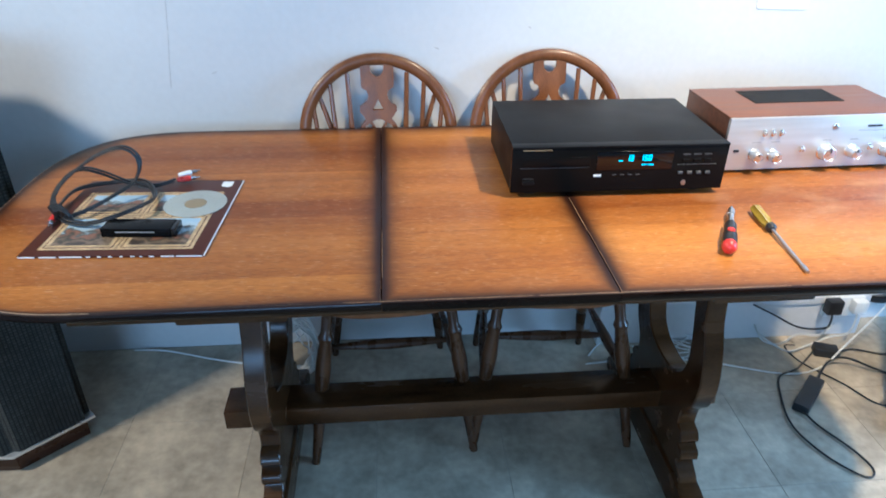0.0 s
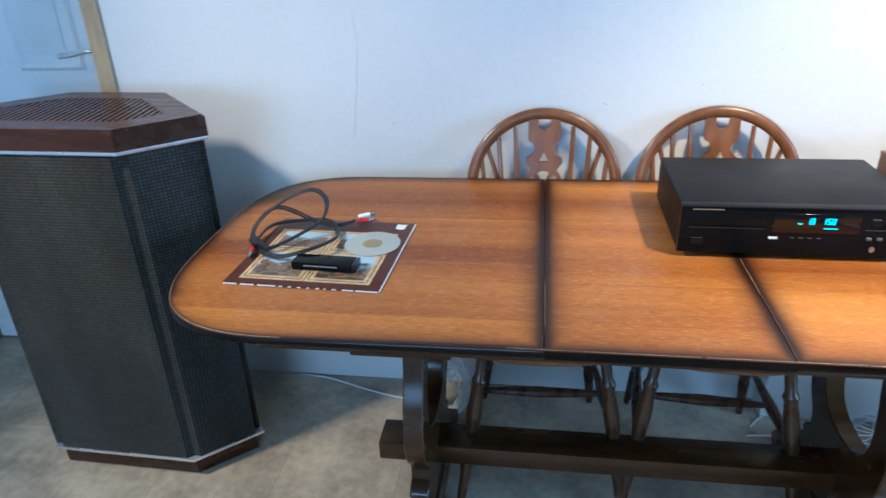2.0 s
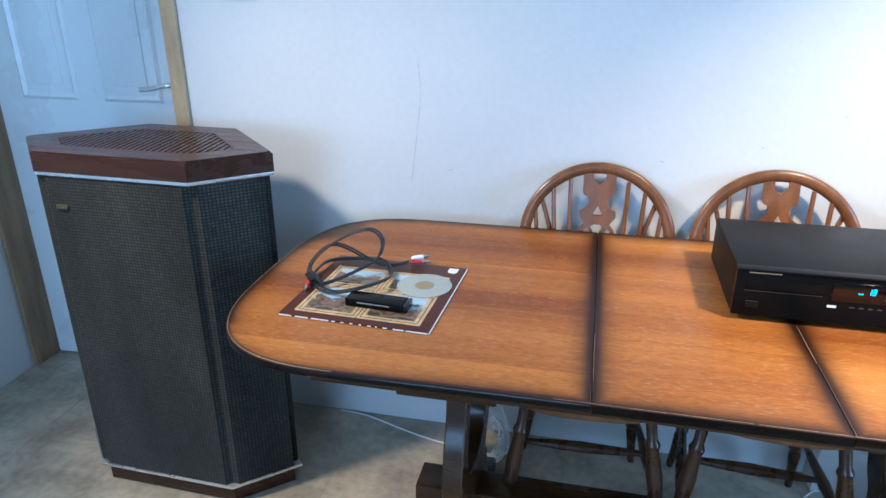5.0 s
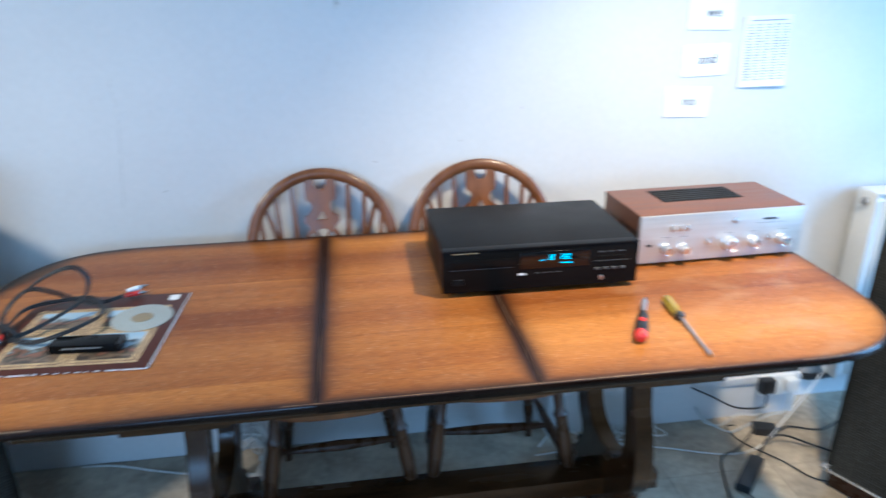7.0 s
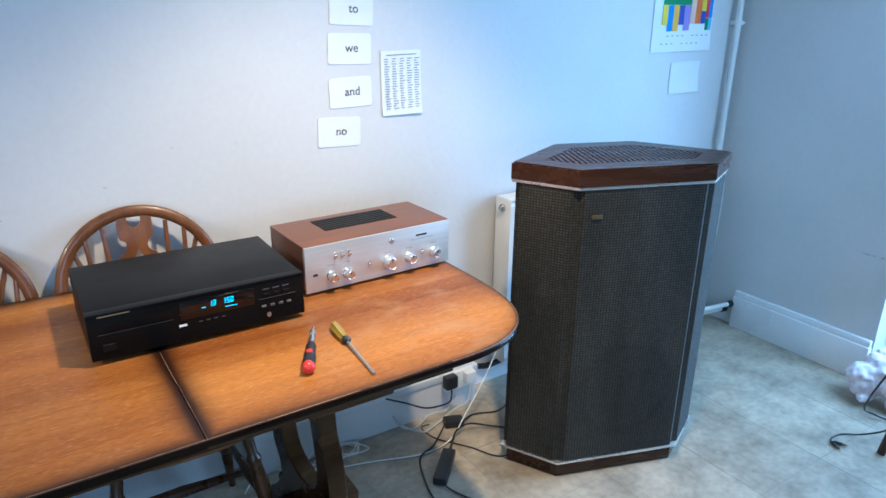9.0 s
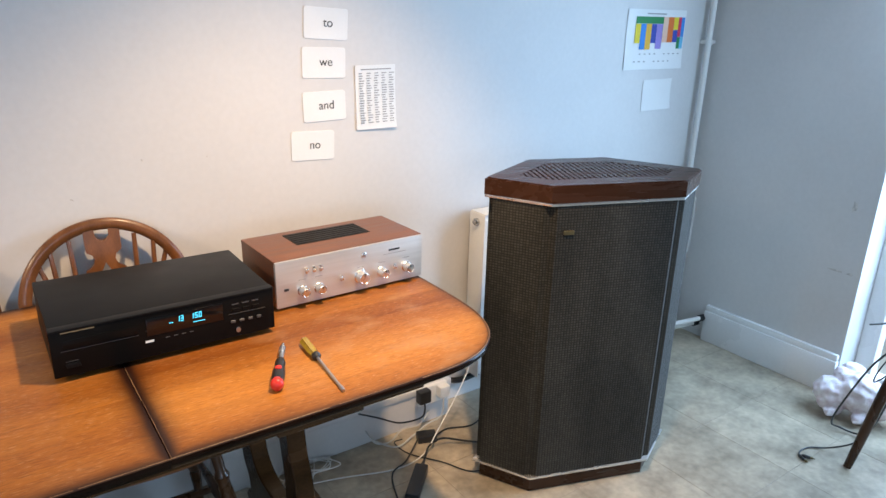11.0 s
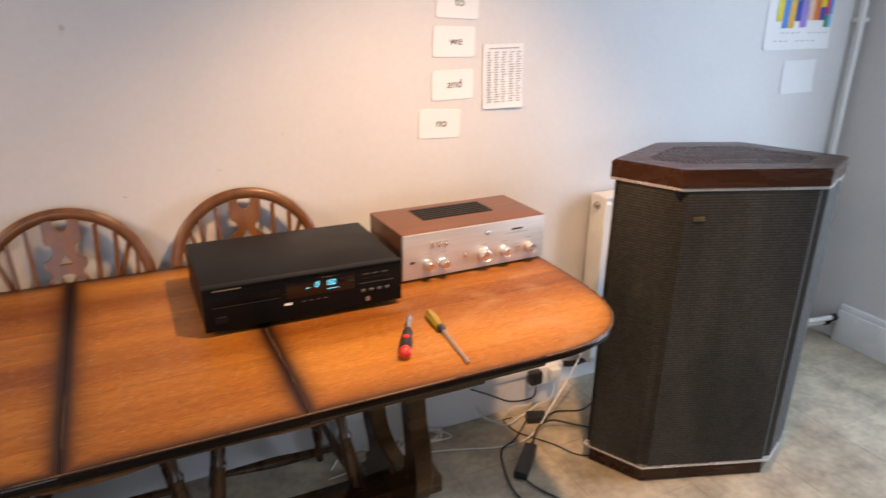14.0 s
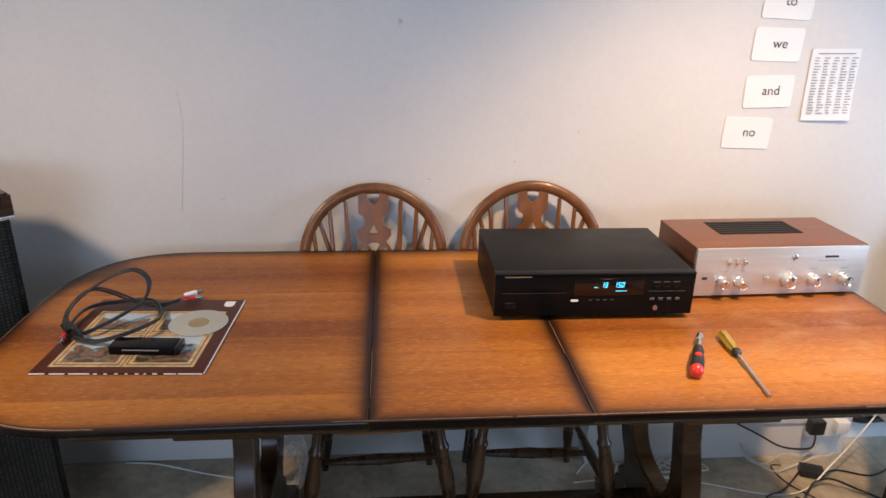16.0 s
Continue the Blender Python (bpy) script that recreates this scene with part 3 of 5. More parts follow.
def trestle(x):
    """A lyre-shaped end: two bowed arms that join into a waisted post, scrolled below into a long foot."""
    mid = 0.37
    front = spline([(y, z, 0) for y, z in ((0.212, 0.655), (0.224, 0.590), (0.216, 0.510), (0.190, 0.440), (0.176, 0.365), (0.190, 0.300), (0.224, 0.256), (0.230, 0.215))], 5)
    scroll = spline([(y, z, 0) for y, z in ((0.230, 0.211), (0.208, 0.204), (0.196, 0.186), (0.206, 0.170), (0.186, 0.160), (0.182, 0.140), (0.200, 0.126), (0.190, 0.112), (0.168, 0.100), (0.162, 0.086))], 4)
    left = [(p.x, p.y) for p in front[:-1]] + [(p.x, p.y) for p in scroll]
    inner = spline([(y, z, 0) for y, z in ((0.284, 0.655), (0.284, 0.590), (0.272, 0.510), (0.256, 0.440), (0.252, 0.385), (0.268, 0.338), (0.310, 0.310), (mid, 0.302))], 5)
    top_in = [(p.x, p.y) for p in inner]
    right = [(2 * mid - y, z) for y, z in reversed(left)]
    path = left + right + [(2 * mid - y, z) for y, z in top_in][:-1] + list(reversed(top_in))
    turn = Matrix(((0, 0, 1, 0), (1, 0, 0, 0), (0, 1, 0, 0), (0, 0, 0, 1)))
    bm = prism(path, x - 0.022, x + 0.022, 0.003, 1)
    bmesh.ops.triangulate(bm, faces=[f for f in bm.faces if len(f.verts) > 4], ngon_method="EAR_CLIP")
    bm.transform(turn)
    bmesh.ops.recalc_face_normals(bm, faces=bm.faces[:])
    part("trestle", bm, M["oak"], table)
    foot = [(0.05, 0), (0.045, 0.030), (0.060, 0.052), (0.100, 0.066), (0.150, 0.080), (0.20, 0.0845)]
    foot = foot + [(2 * mid - y, z) for y, z in reversed(foot)]
    bm = prism(foot, x - 0.028, x + 0.028, 0.006, 3)
    bm.transform(turn)
    bmesh.ops.recalc_face_normals(bm, faces=bm.faces[:])
    part("foot", bm, M["oak"], table)


TRESTLES = (-0.266, 0.69)
for x in TRESTLES:
    trestle(x)
part("stretcher", box(TRESTLES[0] - 0.125, 0.335, 0.164, TRESTLES[1] + 0.125, 0.425, 0.216, 0.004), M["oak"], table)


# ---- wheelback chairs ----
TURNED = [(0.010, 0), (0.012, 0.03), (0.013, 0.08), (0.016, 0.14), (0.012, 0.15), (0.018, 0.165), (0.018, 0.210), (0.012, 0.19), (0.017, 0.22), (0.020, 0.28), (0.015, 0.345), (0.019, 0.36), (0.013, 0.375), (0.014, 0.43)]


def chair(m, label):
    c = thing("wheelback_chair", m, label, "chair", "chairs behind the table")
    out = []
    for i in range(36):
        a = 2 * math.pi * i / 36
        x, y = math.cos(a), math.sin(a)
        out.append((0.205 * math.copysign(abs(x) ** 0.7, x) * (1 - 0.06 * y), 0.195 * math.copysign(abs(y) ** 0.7, y)))
    part("seat", prism(out, 0.43, 0.465, 0.010, 3), M["chair"], c)
    # legs and stretchers take a darker colour than seat and back
    for sx in (-1, 1):
        for a, b in (((0.205 * sx, -0.205, 0), (0.145 * sx, -0.13, 0.43)), ((0.165 * sx, 0.235, 0), (0.125 * sx, 0.13, 0.43))):
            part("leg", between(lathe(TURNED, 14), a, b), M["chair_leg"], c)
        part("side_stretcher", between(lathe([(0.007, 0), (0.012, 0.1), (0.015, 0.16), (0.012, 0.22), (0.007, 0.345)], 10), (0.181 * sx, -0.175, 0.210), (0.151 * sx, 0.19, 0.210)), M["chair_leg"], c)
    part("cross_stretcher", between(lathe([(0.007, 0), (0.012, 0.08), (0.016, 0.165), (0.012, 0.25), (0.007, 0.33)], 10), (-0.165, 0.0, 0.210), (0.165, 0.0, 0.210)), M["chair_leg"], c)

    def lean(z):
        return 0.160 + 0.103 * (z - 0.44) / 0.485
    # bent hoop
    pts = []
    for i in range(25):
        a = math.pi * i / 24
        x, z = -0.190 * math.cos(a), 0.722 + 0.188 * math.sin(a)
        pts.append((x, lean(z), z))
    pts = [(-0.165, lean(0.44), 0.44), (-0.182, lean(0.56), 0.56), (-0.192, lean(0.65), 0.65)] + pts + [(0.192, lean(0.65), 0.65), (0.182, lean(0.56), 0.56), (0.165, lean(0.44), 0.44)]
    part("hoop", tube(pts, 0.0155, 10, 3, 0.75, (0, 1, 0)), M["chair"], c, "bent hoop back rail")
    for x0, x1 in ((-0.128, -0.166), (-0.092, -0.120), (-0.058, -0.076), (0.058, 0.076), (0.092, 0.120), (0.128, 0.166)):
        zt = 0.722 + 0.180 * math.sqrt(max(0, 1 - (x1 / 0.190) ** 2))
        L = zt - 0.45
        part("spindle", between(lathe([(0.0055, 0), (0.0072, L * 0.4), (0.0058, L)], 8), (x0, lean(0.45), 0.45), (x1, lean(zt), zt)), M["chair"], c)
    # two bracing sticks rise askew from the back of the seat
    for sx in (-1, 1):
        a, b = (0.030 * sx, 0.190, 0.45), (0.152 * sx, lean(0.83) + 0.006, 0.832)
        L = (Vector(b) - Vector(a)).length
        part("brace_stick", between(lathe([(0.006, 0), (0.0075, L * 0.5), (0.006, L)], 8), a, b), M["chair"], c)
    # pierced splat: a wheel low down, a three-cornered cut, bitten waist and a notched head
    wheel = [(0.052 * math.cos(t), 0.722 + 0.052 * math.sin(t)) for t in [radians(-52 + 10.4 * i) for i in range(11)]]
    half = [(0.030, 0.45), (0.027, 0.58), (0.031, 0.655)] + wheel + [(0.040, 0.774), (0.048, 0.784), (0.047, 0.796), (0.036, 0.802), (0.027, 0.811), (0.024, 0.823), (0.028, 0.835), (0.040, 0.842), (0.042, 0.850), (0.042, 0.902)]
    left = [(-x, z) for x, z in half]
    bm = bmesh.new()
    notch = [(0.017, 0.902), (0.016, 0.880), (0.008, 0.870), (0.0, 0.867), (-0.008, 0.870), (-0.016, 0.880), (-0.017, 0.902)]
    loop = half + notch + left[::-1]
    cuts = [[(0.0, 0.814), (0.007, 0.800), (0.015, 0.787), (-0.015, 0.787), (-0.007, 0.800)]]
    for k in range(6):
        a0 = radians(60 * k)
        cuts.append([(r * math.cos(a0 + t), 0.722 + r * math.sin(a0 + t)) for r, t in ((0.016, 0.16), (0.016, 0.89), (0.040, 0.98), (0.0425, 0.70), (0.0425, 0.35), (0.040, 0.07))])
    es = []
    for lp in (loop, *cuts):
        vs = [bm.verts.new((x, 0, z)) for x, z in lp]
        es += [bm.edges.new((vs[i], vs[(i + 1) % len(vs)])) for i in range(len(vs))]
    bmesh.ops.triangle_fill(bm, edges=es, use_beauty=True, use_dissolve=False)
    ext = bmesh.ops.extrude_face_region(bm, geom=bm.faces[:])
    for v in [g for g in ext["geom"] if isinstance(g, bmesh.types.BMVert)]:
        v.co.y += 0.011
    for v in bm.verts:
        v.co.y += lean(v.co.z) - 0.0055
    bmesh.ops.recalc_face_normals(bm, faces=bm.faces[:])
    part("splat", bm, M["chair"], c, "pierced wooden splat")
    return c


chair(pose(0.003, 0.580, 0, 0, 0, 2), "brown wooden wheelback chair tucked behind the table")
chair(pose(0.426, 0.578, 0.006, 0, 0, -3), "brown wooden wheelback chair tucked behind the table, partly hidden")

# ---- compact disc player ----
def player(m):
    p = thing("disc_player", m, "black metal disc player with lit cyan display, on the table", "disc player")
    W, D, z0, z1 = 0.437, 0.297, 0.012, 0.1115
    part("case", box(0, 0.012, z0, W, D, z1, 0.003), M["black"], p)
    part("fascia", box(-0.001, 0, z0 + 0.001, W + 0.001, 0.012, z1 - 0.002, 0.002), M["fascia"], p)
    for x in (0.03, W - 0.06):
        for y in (0.02, D - 0.06):
            part("foot", moved(lathe([(0.017, 0), (0.019, 0.003), (0.019, 0.0115)], 16), pose(x + 0.015, y + 0.02, 0)), M["rubber"], p)
    part("disc_tray", box(0.02, -0.003, 0.060, 0.155, 0.0005, 0.075, 0.001), M["fascia"], p)
    part("groove", box(0.016, -0.0008, 0.0555, 0.155, 0.0005, 0.0563), M["dim"], p)
    part("button_legend", box(0.168, -0.0006, 0.0605, 0.196, 0.0005, 0.0612), M["dim"], p)
    part("button_legend", box(0.022, -0.0006, 0.0365, 0.044, 0.0005, 0.0373), M["dim"], p)
    part("key_row", box(0.336, -0.0012, 0.0570, 0.418, 0.0005, 0.0578), M["dim"], p)
    win = part("display_window", box(0.17, -0.0015, 0.050, 0.325, 0.0005, 0.083, 0.001), M["window"], p, "smoked display window")

    def digit(ch, x, z, h, slant=0.12):
        w = h * 0.5
        segs = {"a": (0, h, w, h), "b": (w, h / 2, w, h), "c": (w, 0, w, h / 2), "d": (0, 0, w, 0), "e": (0, 0, 0, h / 2), "f": (0, h / 2, 0, h), "g": (0, h / 2, w, h / 2)}
        on = {"1": "bc", "3": "abgcd", "5": "afgcd", "0": "abcdef"}[ch]
        bms = []
        for s in on:
            x0, y0, x1, y1 = segs[s]
            b = box(min(x0, x1) - 0.0006, -0.0008, min(y0, y1) - 0.0006, max(x0, x1) + 0.0006, 0, max(y0, y1) + 0.0006)
            b.transform(Matrix(((1, 0, slant, x), (0, 1, 0, -0.0015), (0, 0, 1, z), (0, 0, 0, 1))))
            bms.append(b)
        part("digit", joined(*bms), M["glow"], win, "lit cyan digit")
    for ch, x in (("1", 0.230), ("3", 0.2375), ("1", 0.258), ("5", 0.2665), ("0", 0.2745)):
        digit(ch, x, 0.0668, 0.0088)
    part("indicator", box(0.214, -0.0023, 0.0660, 0.222, -0.0013, 0.0671), M["glow"], win)
    for i in range(6):
        part("indicator", box(0.262 + i * 0.0042, -0.0023, 0.0585, 0.2648 + i * 0.0042, -0.0013, 0.0598), M["glow"], win)
    for i in range(3):
        part("button", box(0.345 + i * 0.022, -0.003, 0.062, 0.360 + i * 0.022, 0.0005, 0.068, 0.0008, 1), M["fascia"], p)
        part("button_legend", box(0.345 + i * 0.022, -0.0004, 0.0745, 0.360 + i * 0.022, 0.0005, 0.0765), M["dim"], p)
    for i in range(4):
        part("button", box(0.340 + i * 0.019, -0.003, 0.040, 0.350 + i * 0.019, 0.0005, 0.045, 0.0008, 1), M["dim"], p)
    for i in range(4):
        part("button_legend", box(0.205 + i * 0.016, -0.0004, 0.0405, 0.213 + i * 0.016, 0.0005, 0.0420), M["dim"], p)
    part("model_badge", box(0.166, -0.0006, 0.0385, 0.182, 0.0005, 0.0425), M["paper"], p, "pale badge")
    part("maker_mark", box(0.020, -0.0006, 0.0868, 0.078, 0.0005, 0.0884), M["gold"], p, "gold printed bar")
    part("power_button", box(0.022, -0.004, 0.026, 0.046, 0.0005, 0.034, 0.001), M["black"], p)
    part("headphone_socket", between(lathe([(0.005, 0), (0.005, 0.002), (0.003, 0.0025)], 14), (0.355, 0.0005, 0.024), (0.355, -0.003, 0.024)), M["steel"], p)
    # the lid is a folded sheet that overlaps the fascia by a thin lip
    part("lid_lip", box(-0.0005, -0.002, z1 - 0.0035, W + 0.0005, 0.02, z1 + 0.0004, 0.001), M["black"], p)
    for o in p.children_recursive:
        if o.name.split(".")[0] not in ("case", "fascia", "foot", "lid_lip"):
            o.data.transform(Matrix.Diagonal((1, 1, 1.19, 1)))
    return p


player(pose(0.261, 0.339, 0.75, 0, 0, -0.3))

# ---- amplifier ----
def amplifier(m):
    a = thing("amplifier", m, "walnut-cased amplifier with brushed aluminium front and knobs, on the table", "amplifier")
    W, D, H = 0.4255, 0.212, 0.128
    part("case", joined(box(0, 0.010, 0.010, W, D, H - 0.008, 0.001), box(-0.001, 0.006, H - 0.008, W + 0.001, D, H, 0.002)), M["walnut"], a, "walnut-grained vinyl case")
    part("front_panel", box(0.0, 0.0, 0.008, W, 0.010, H - 0.002, 0.0015), M["alu"], a, "brushed aluminium front panel")
    vent = part("vent", box(0.10, 0.090, H - 0.001, 0.315, 0.183, H + 0.0015, 0.001), M["void"], a, "dark slotted vent")
    for i in range(6):
        part("slat", box(0.103, 0.094 + i * 0.0148, H + 0.0005, 0.312, 0.1002 + i * 0.0148, H + 0.0028, 0.0005, 1), M["black"], vent)
    for x in (0.05, 0.13, 0.29, 0.375):
        part("foot", moved(lathe([(0.011, 0), (0.012, 0.013)], 14), pose(x, 0.022, 0)), M["rubber"], a)
    for x in (0.05, 0.375):
        part("foot", moved(lathe([(0.011, 0), (0.012, 0.013)], 14), pose(x, D - 0.03, 0)), M["rubber"], a)

    def knob(x, z, r, depth):
        bm = lathe([(r * 1.08, 0), (r * 1.08, 0.002), (r * 0.98, 0.004), (r * 0.94, depth - 0.004), (r * 0.88, depth - 0.001), (r * 0.80, depth), (r * 0.74, depth - 0.0012), (r * 0.3, depth - 0.0004)], 32)
        for v in bm.verts:
            if 0.003 < v.co.z < depth - 0.002 and int(round(math.atan2(v.co.y, v.co.x) / (math.pi / 16))) % 2:
                v.co.x, v.co.y = v.co.x * 0.93, v.co.y * 0.93
        k = part("knob", between(bm, (x, 0, z), (x, -depth, z)), M["knob"], a)
        part("pointer", box(x - 0.0008, -depth - 0.0005, z + r * 0.25, x + 0.0008, -depth + 0.001, z + r * 0.78), M["ink"], k)
        return k
    for x, z, r in ((0.068, 0.043, 0.0125), (0.112, 0.041, 0.0125), (0.232, 0.045, 0.0175), (0.296, 0.045, 0.0135), (0.374, 0.045, 0.0135)):
        knob(x, z, r, 0.024)
    for x in (0.080, 0.099, 0.118):
        part("lever_switch", joined(box(x - 0.0035, -0.004, 0.085, x + 0.0035, 0, 0.101, 0.001), box(x - 0.0025, -0.012, 0.091, x + 0.0025, -0.003, 0.097, 0.001)), M["knob"], a)
    for x in (0.176, 0.336):
        part("push_button", joined(box(x - 0.004, -0.003, 0.046, x + 0.004, 0, 0.060, 0.001), box(x - 0.0028, -0.010, 0.049, x + 0.0028, -0.002, 0.056, 0.001)), M["knob"], a)
    part("power_lamp", between(lathe([(0.007, 0), (0.007, 0.002), (0.004, 0.004)], 16), (0.243, 0, 0.102), (0.243, -0.005, 0.102)), M["steel"], a)
    part("headphone_socket", box(0.020, -0.0015, 0.050, 0.032, 0.001, 0.056, 0.0005), M["ink"], a)
    part("maker_mark", box(0.318, -0.0006, 0.0985, 0.352, 0.0005, 0.1035), M["ink"], a, "dark printed bar")
    part("legend", box(0.300, -0.0004, 0.0905, 0.372, 0.0005, 0.0917), M["grey"], a)
    for x in (0.068, 0.112, 0.232, 0.296, 0.374):
        part("legend", box(x - 0.010, -0.0004, 0.0705, x + 0.010, 0.0005, 0.0720), M["grey"], a)
    return a


amplifier(pose(0.7445, 0.4365, 0.75, 0, 0, 1.8))


# ---- door, casing and trims ----
door = structure("door_1", box(-2.03, 1.0, 0.006, -1.272, 1.036, 2.02, 0.002), M["gloss"], "closed white panelled door with a chrome lever", "door")
for x0, x1 in ((-1.925, -1.705), (-1.61, -1.39)):
    for z0, z1 in ((1.0, 1.88), (0.2, 0.80)):
        # raised bevelled moulding round a sunk field
        bm = bmesh.new()
        rows = ((0.0, 0.9995), (0.010, 0.992), (0.022, 1.0), (0.030, 0.9985))
        rings = [[bm.verts.new(p) for p in ((x0 + d, y, z0 + d), (x1 - d, y, z0 + d), (x1 - d, y, z1 - d), (x0 + d, y, z1 - d))] for d, y in rows]
        for a, b in zip(rings, rings[1:]):
            for i in range(4):
                bm.faces.new((a[i], a[(i + 1) % 4], b[(i + 1) % 4], b[i]))
        bm.faces.new(rings[-1])
        bmesh.ops.recalc_face_normals(bm, faces=bm.faces[:])
        part("panel_moulding", bm, M["gloss"], door)
        part("field", box(x0 + 0.05, 0.9945, z0 + 0.05, x1 - 0.05, 0.9992, z1 - 0.05, 0.003), M["gloss"], door)
handle = part("door_handle", joined(between(lathe([(0.024, 0), (0.024, 0.005), (0.010, 0.008), (0.008, 0.045)], 18), (-1.325, 1.0, 1.065), (-1.325, 0.95, 1.065)), tube([(-1.325, 0.955, 1.065), (-1.345, 0.948, 1.065), (-1.39, 0.948, 1.055), (-1.435, 0.950, 1.050)], 0.008, 10)), M["silver"], door, "chrome lever handle")
structure("door_casing_right", box(-1.270, 0.868, 0, -1.2215, 1.05, 2.06, 0.004), M["pine"], "bare pine door casing", "trim")
structure("door_casing_left", box(-2.048, 0.885, 0, -2.031, 1.05, 2.06, 0.004), M["brownwood"], "brown wooden board beside the door", "trim")
structure("wall_behind_door", box(WEST, 1.06, 0, -1.2, 1.25, 2.1), M["wall"], "wall behind the closed door", "wall")
structure("baseboard", joined(box(2.937, 0.054, 0, EAST + 0.001, 0.665, 0.150, 0.003), box(2.943, 0.056, 0.148, EAST + 0.001, 0.665, 0.178, 0.006)), M["gloss"], "white painted skirting board along the side wall", "baseboard")
# glazed doorway
win = structure("window_1", joined(box(3.10, -0.02, 0, 3.16, 0.049, 2.09, 0.004), box(3.10, -1.099, 0, 3.16, -1.03, 2.09, 0.004), box(3.10, -1.03, 2.03, 3.16, -0.02, 2.09, 0.004), box(3.10, -1.03, 0, 3.16, -0.02, 0.08, 0.004)), M["gloss"], "white framed glazed door opening", "window")
structure("window_2", joined(box(-1.898, SOUTH - 0.12, 0.852, -1.84, SOUTH - 0.06, 2.148, 0.004), box(0.04, SOUTH - 0.12, 0.852, 0.098, SOUTH - 0.06, 2.148, 0.004), box(-1.84, SOUTH - 0.12, 0.852, 0.04, SOUTH - 0.06, 0.91, 0.004), box(-1.84, SOUTH - 0.12, 2.09, 0.04, SOUTH - 0.06, 2.148, 0.004), box(-0.93, SOUTH - 0.12, 0.91, -0.87, SOUTH - 0.06, 2.09, 0.004)), M["gloss"], "white framed window in the far wall", "window")

structure("pipe_boxing", joined(box(0.66, 0.797, 0, 1.535, WALL_Y - 0.001, 0.128, 0.002), box(0.66, 0.790, 0.1285, 1.540, WALL_Y - 0.001, 0.154, 0.003)), M["wall"], "white painted boxing low along the foot of the wall", "boxing")

# grey box high on the wall
box_ob = thing("wall_box", pose(-1.04, 0.88, 1.39), "small grey plastic box fixed high on the wall", "wall box")
part("case", box(-0.05, -0.03, -0.05, 0.05, -0.0005, 0.05, 0.004), M["grey"], box_ob)

# ---- radiator and pipes ----
rad = thing("radiator", pose(0, 0, 0), "white enamelled panel radiator fixed to the wall", "radiator")
x = 1.655
bm = bmesh.new()
prof = []
while x < 2.70:
    prof += [(x, 0.775), (x + 0.022, 0.775), (x + 0.028, 0.783), (x + 0.034, 0.783)]
    x += 0.04
front = [[bm.verts.new((px, py, z)) for px, py in prof] for z in (0.135, 0.15, 0.755, 0.772)]
for v in front[0] + front[3]:
    v.co.y += 0.012
for a, b in zip(front, front[1:]):
    for i in range(len(prof) - 1):
        bm.faces.new((a[i], a[i + 1], b[i + 1], b[i]))
part("front_panel", joined(bm, box(1.655, 0.785, 0.14, x, 0.80, 0.768)), M["radiator"], rad)
part("back_panel", box(1.66, 0.835, 0.14, x - 0.005, 0.85, 0.768, 0.004), M["radiator"], rad)
part("end_cap", box(1.651, 0.772, 0.13, 1.6545, 0.858, 0.776, 0.001), M["radiator"], rad)
part("top_grille", box(1.655, 0.775, 0.7725, x, 0.858, 0.780, 0.002), M["radiator"], rad)
part("bleed_valve", between(lathe([(0.014, 0), (0.014, 0.008), (0.008, 0.009), (0.008, 0.016)], 12), (1.651, 0.815, 0.745), (1.635, 0.815, 0.745)), M["steel"], rad)
for bx in (1.8, 2.5):
    part("bracket", box(bx, 0.8495, 0.3, bx + 0.03, 0.8795, 0.6), M["radiator"], rad)

part("wire_hook", tube([(2.712, 0.80, 0.70), (2.80, 0.785, 0.70), (2.885, 0.78, 0.69), (2.90, 0.78, 0.64), (2.90, 0.78, 0.46), (2.885, 0.78, 0.42), (2.80, 0.785, 0.41), (2.714, 0.79, 0.41)], 0.0035, 7), M["radiator"], rad, "white wire hook")
pipe = thing("heating_pipe", pose(2.921, 0.845, 0), "white painted heating pipe running up the corner", "pipe")
part("pipe_run", moved(lathe([(0.0125, 0.0), (0.0125, 2.415)], 14), pose(0, 0, 0.0)), M["radiator"], pipe)
part("pipe_clip", joined(moved(lathe([(0.018, 1.355), (0.018, 1.375)], 14), pose(0, 0, 0)), box(-0.012, 0.01, 1.357, 0.012, 0.0345, 1.373, 0.002), box(0.014, -0.006, 1.358, 0.043, 0.006, 1.372, 0.003)), M["radiator"], pipe)
for z, y in ((0.11, 0.70), (0.075, 0.73)):
    lp = thing("floor_pipe", pose(0, 0, 0), "painted heating pipe running low along the wall", "pipe", "low heating pipes")
    part("pipe_run", tube([(2.3, y + 0.06, z), (2.6, y + 0.02, z), (2.955, y - 0.03, z)], 0.011, 10), M["radiator"], lp)
    part("elbow", between(lathe([(0.016, 0), (0.016, 0.03)], 12), (2.915, y - 0.026, z), (2.960, y - 0.03, z)), M["rubber"], lp, "dark pipe sleeve")

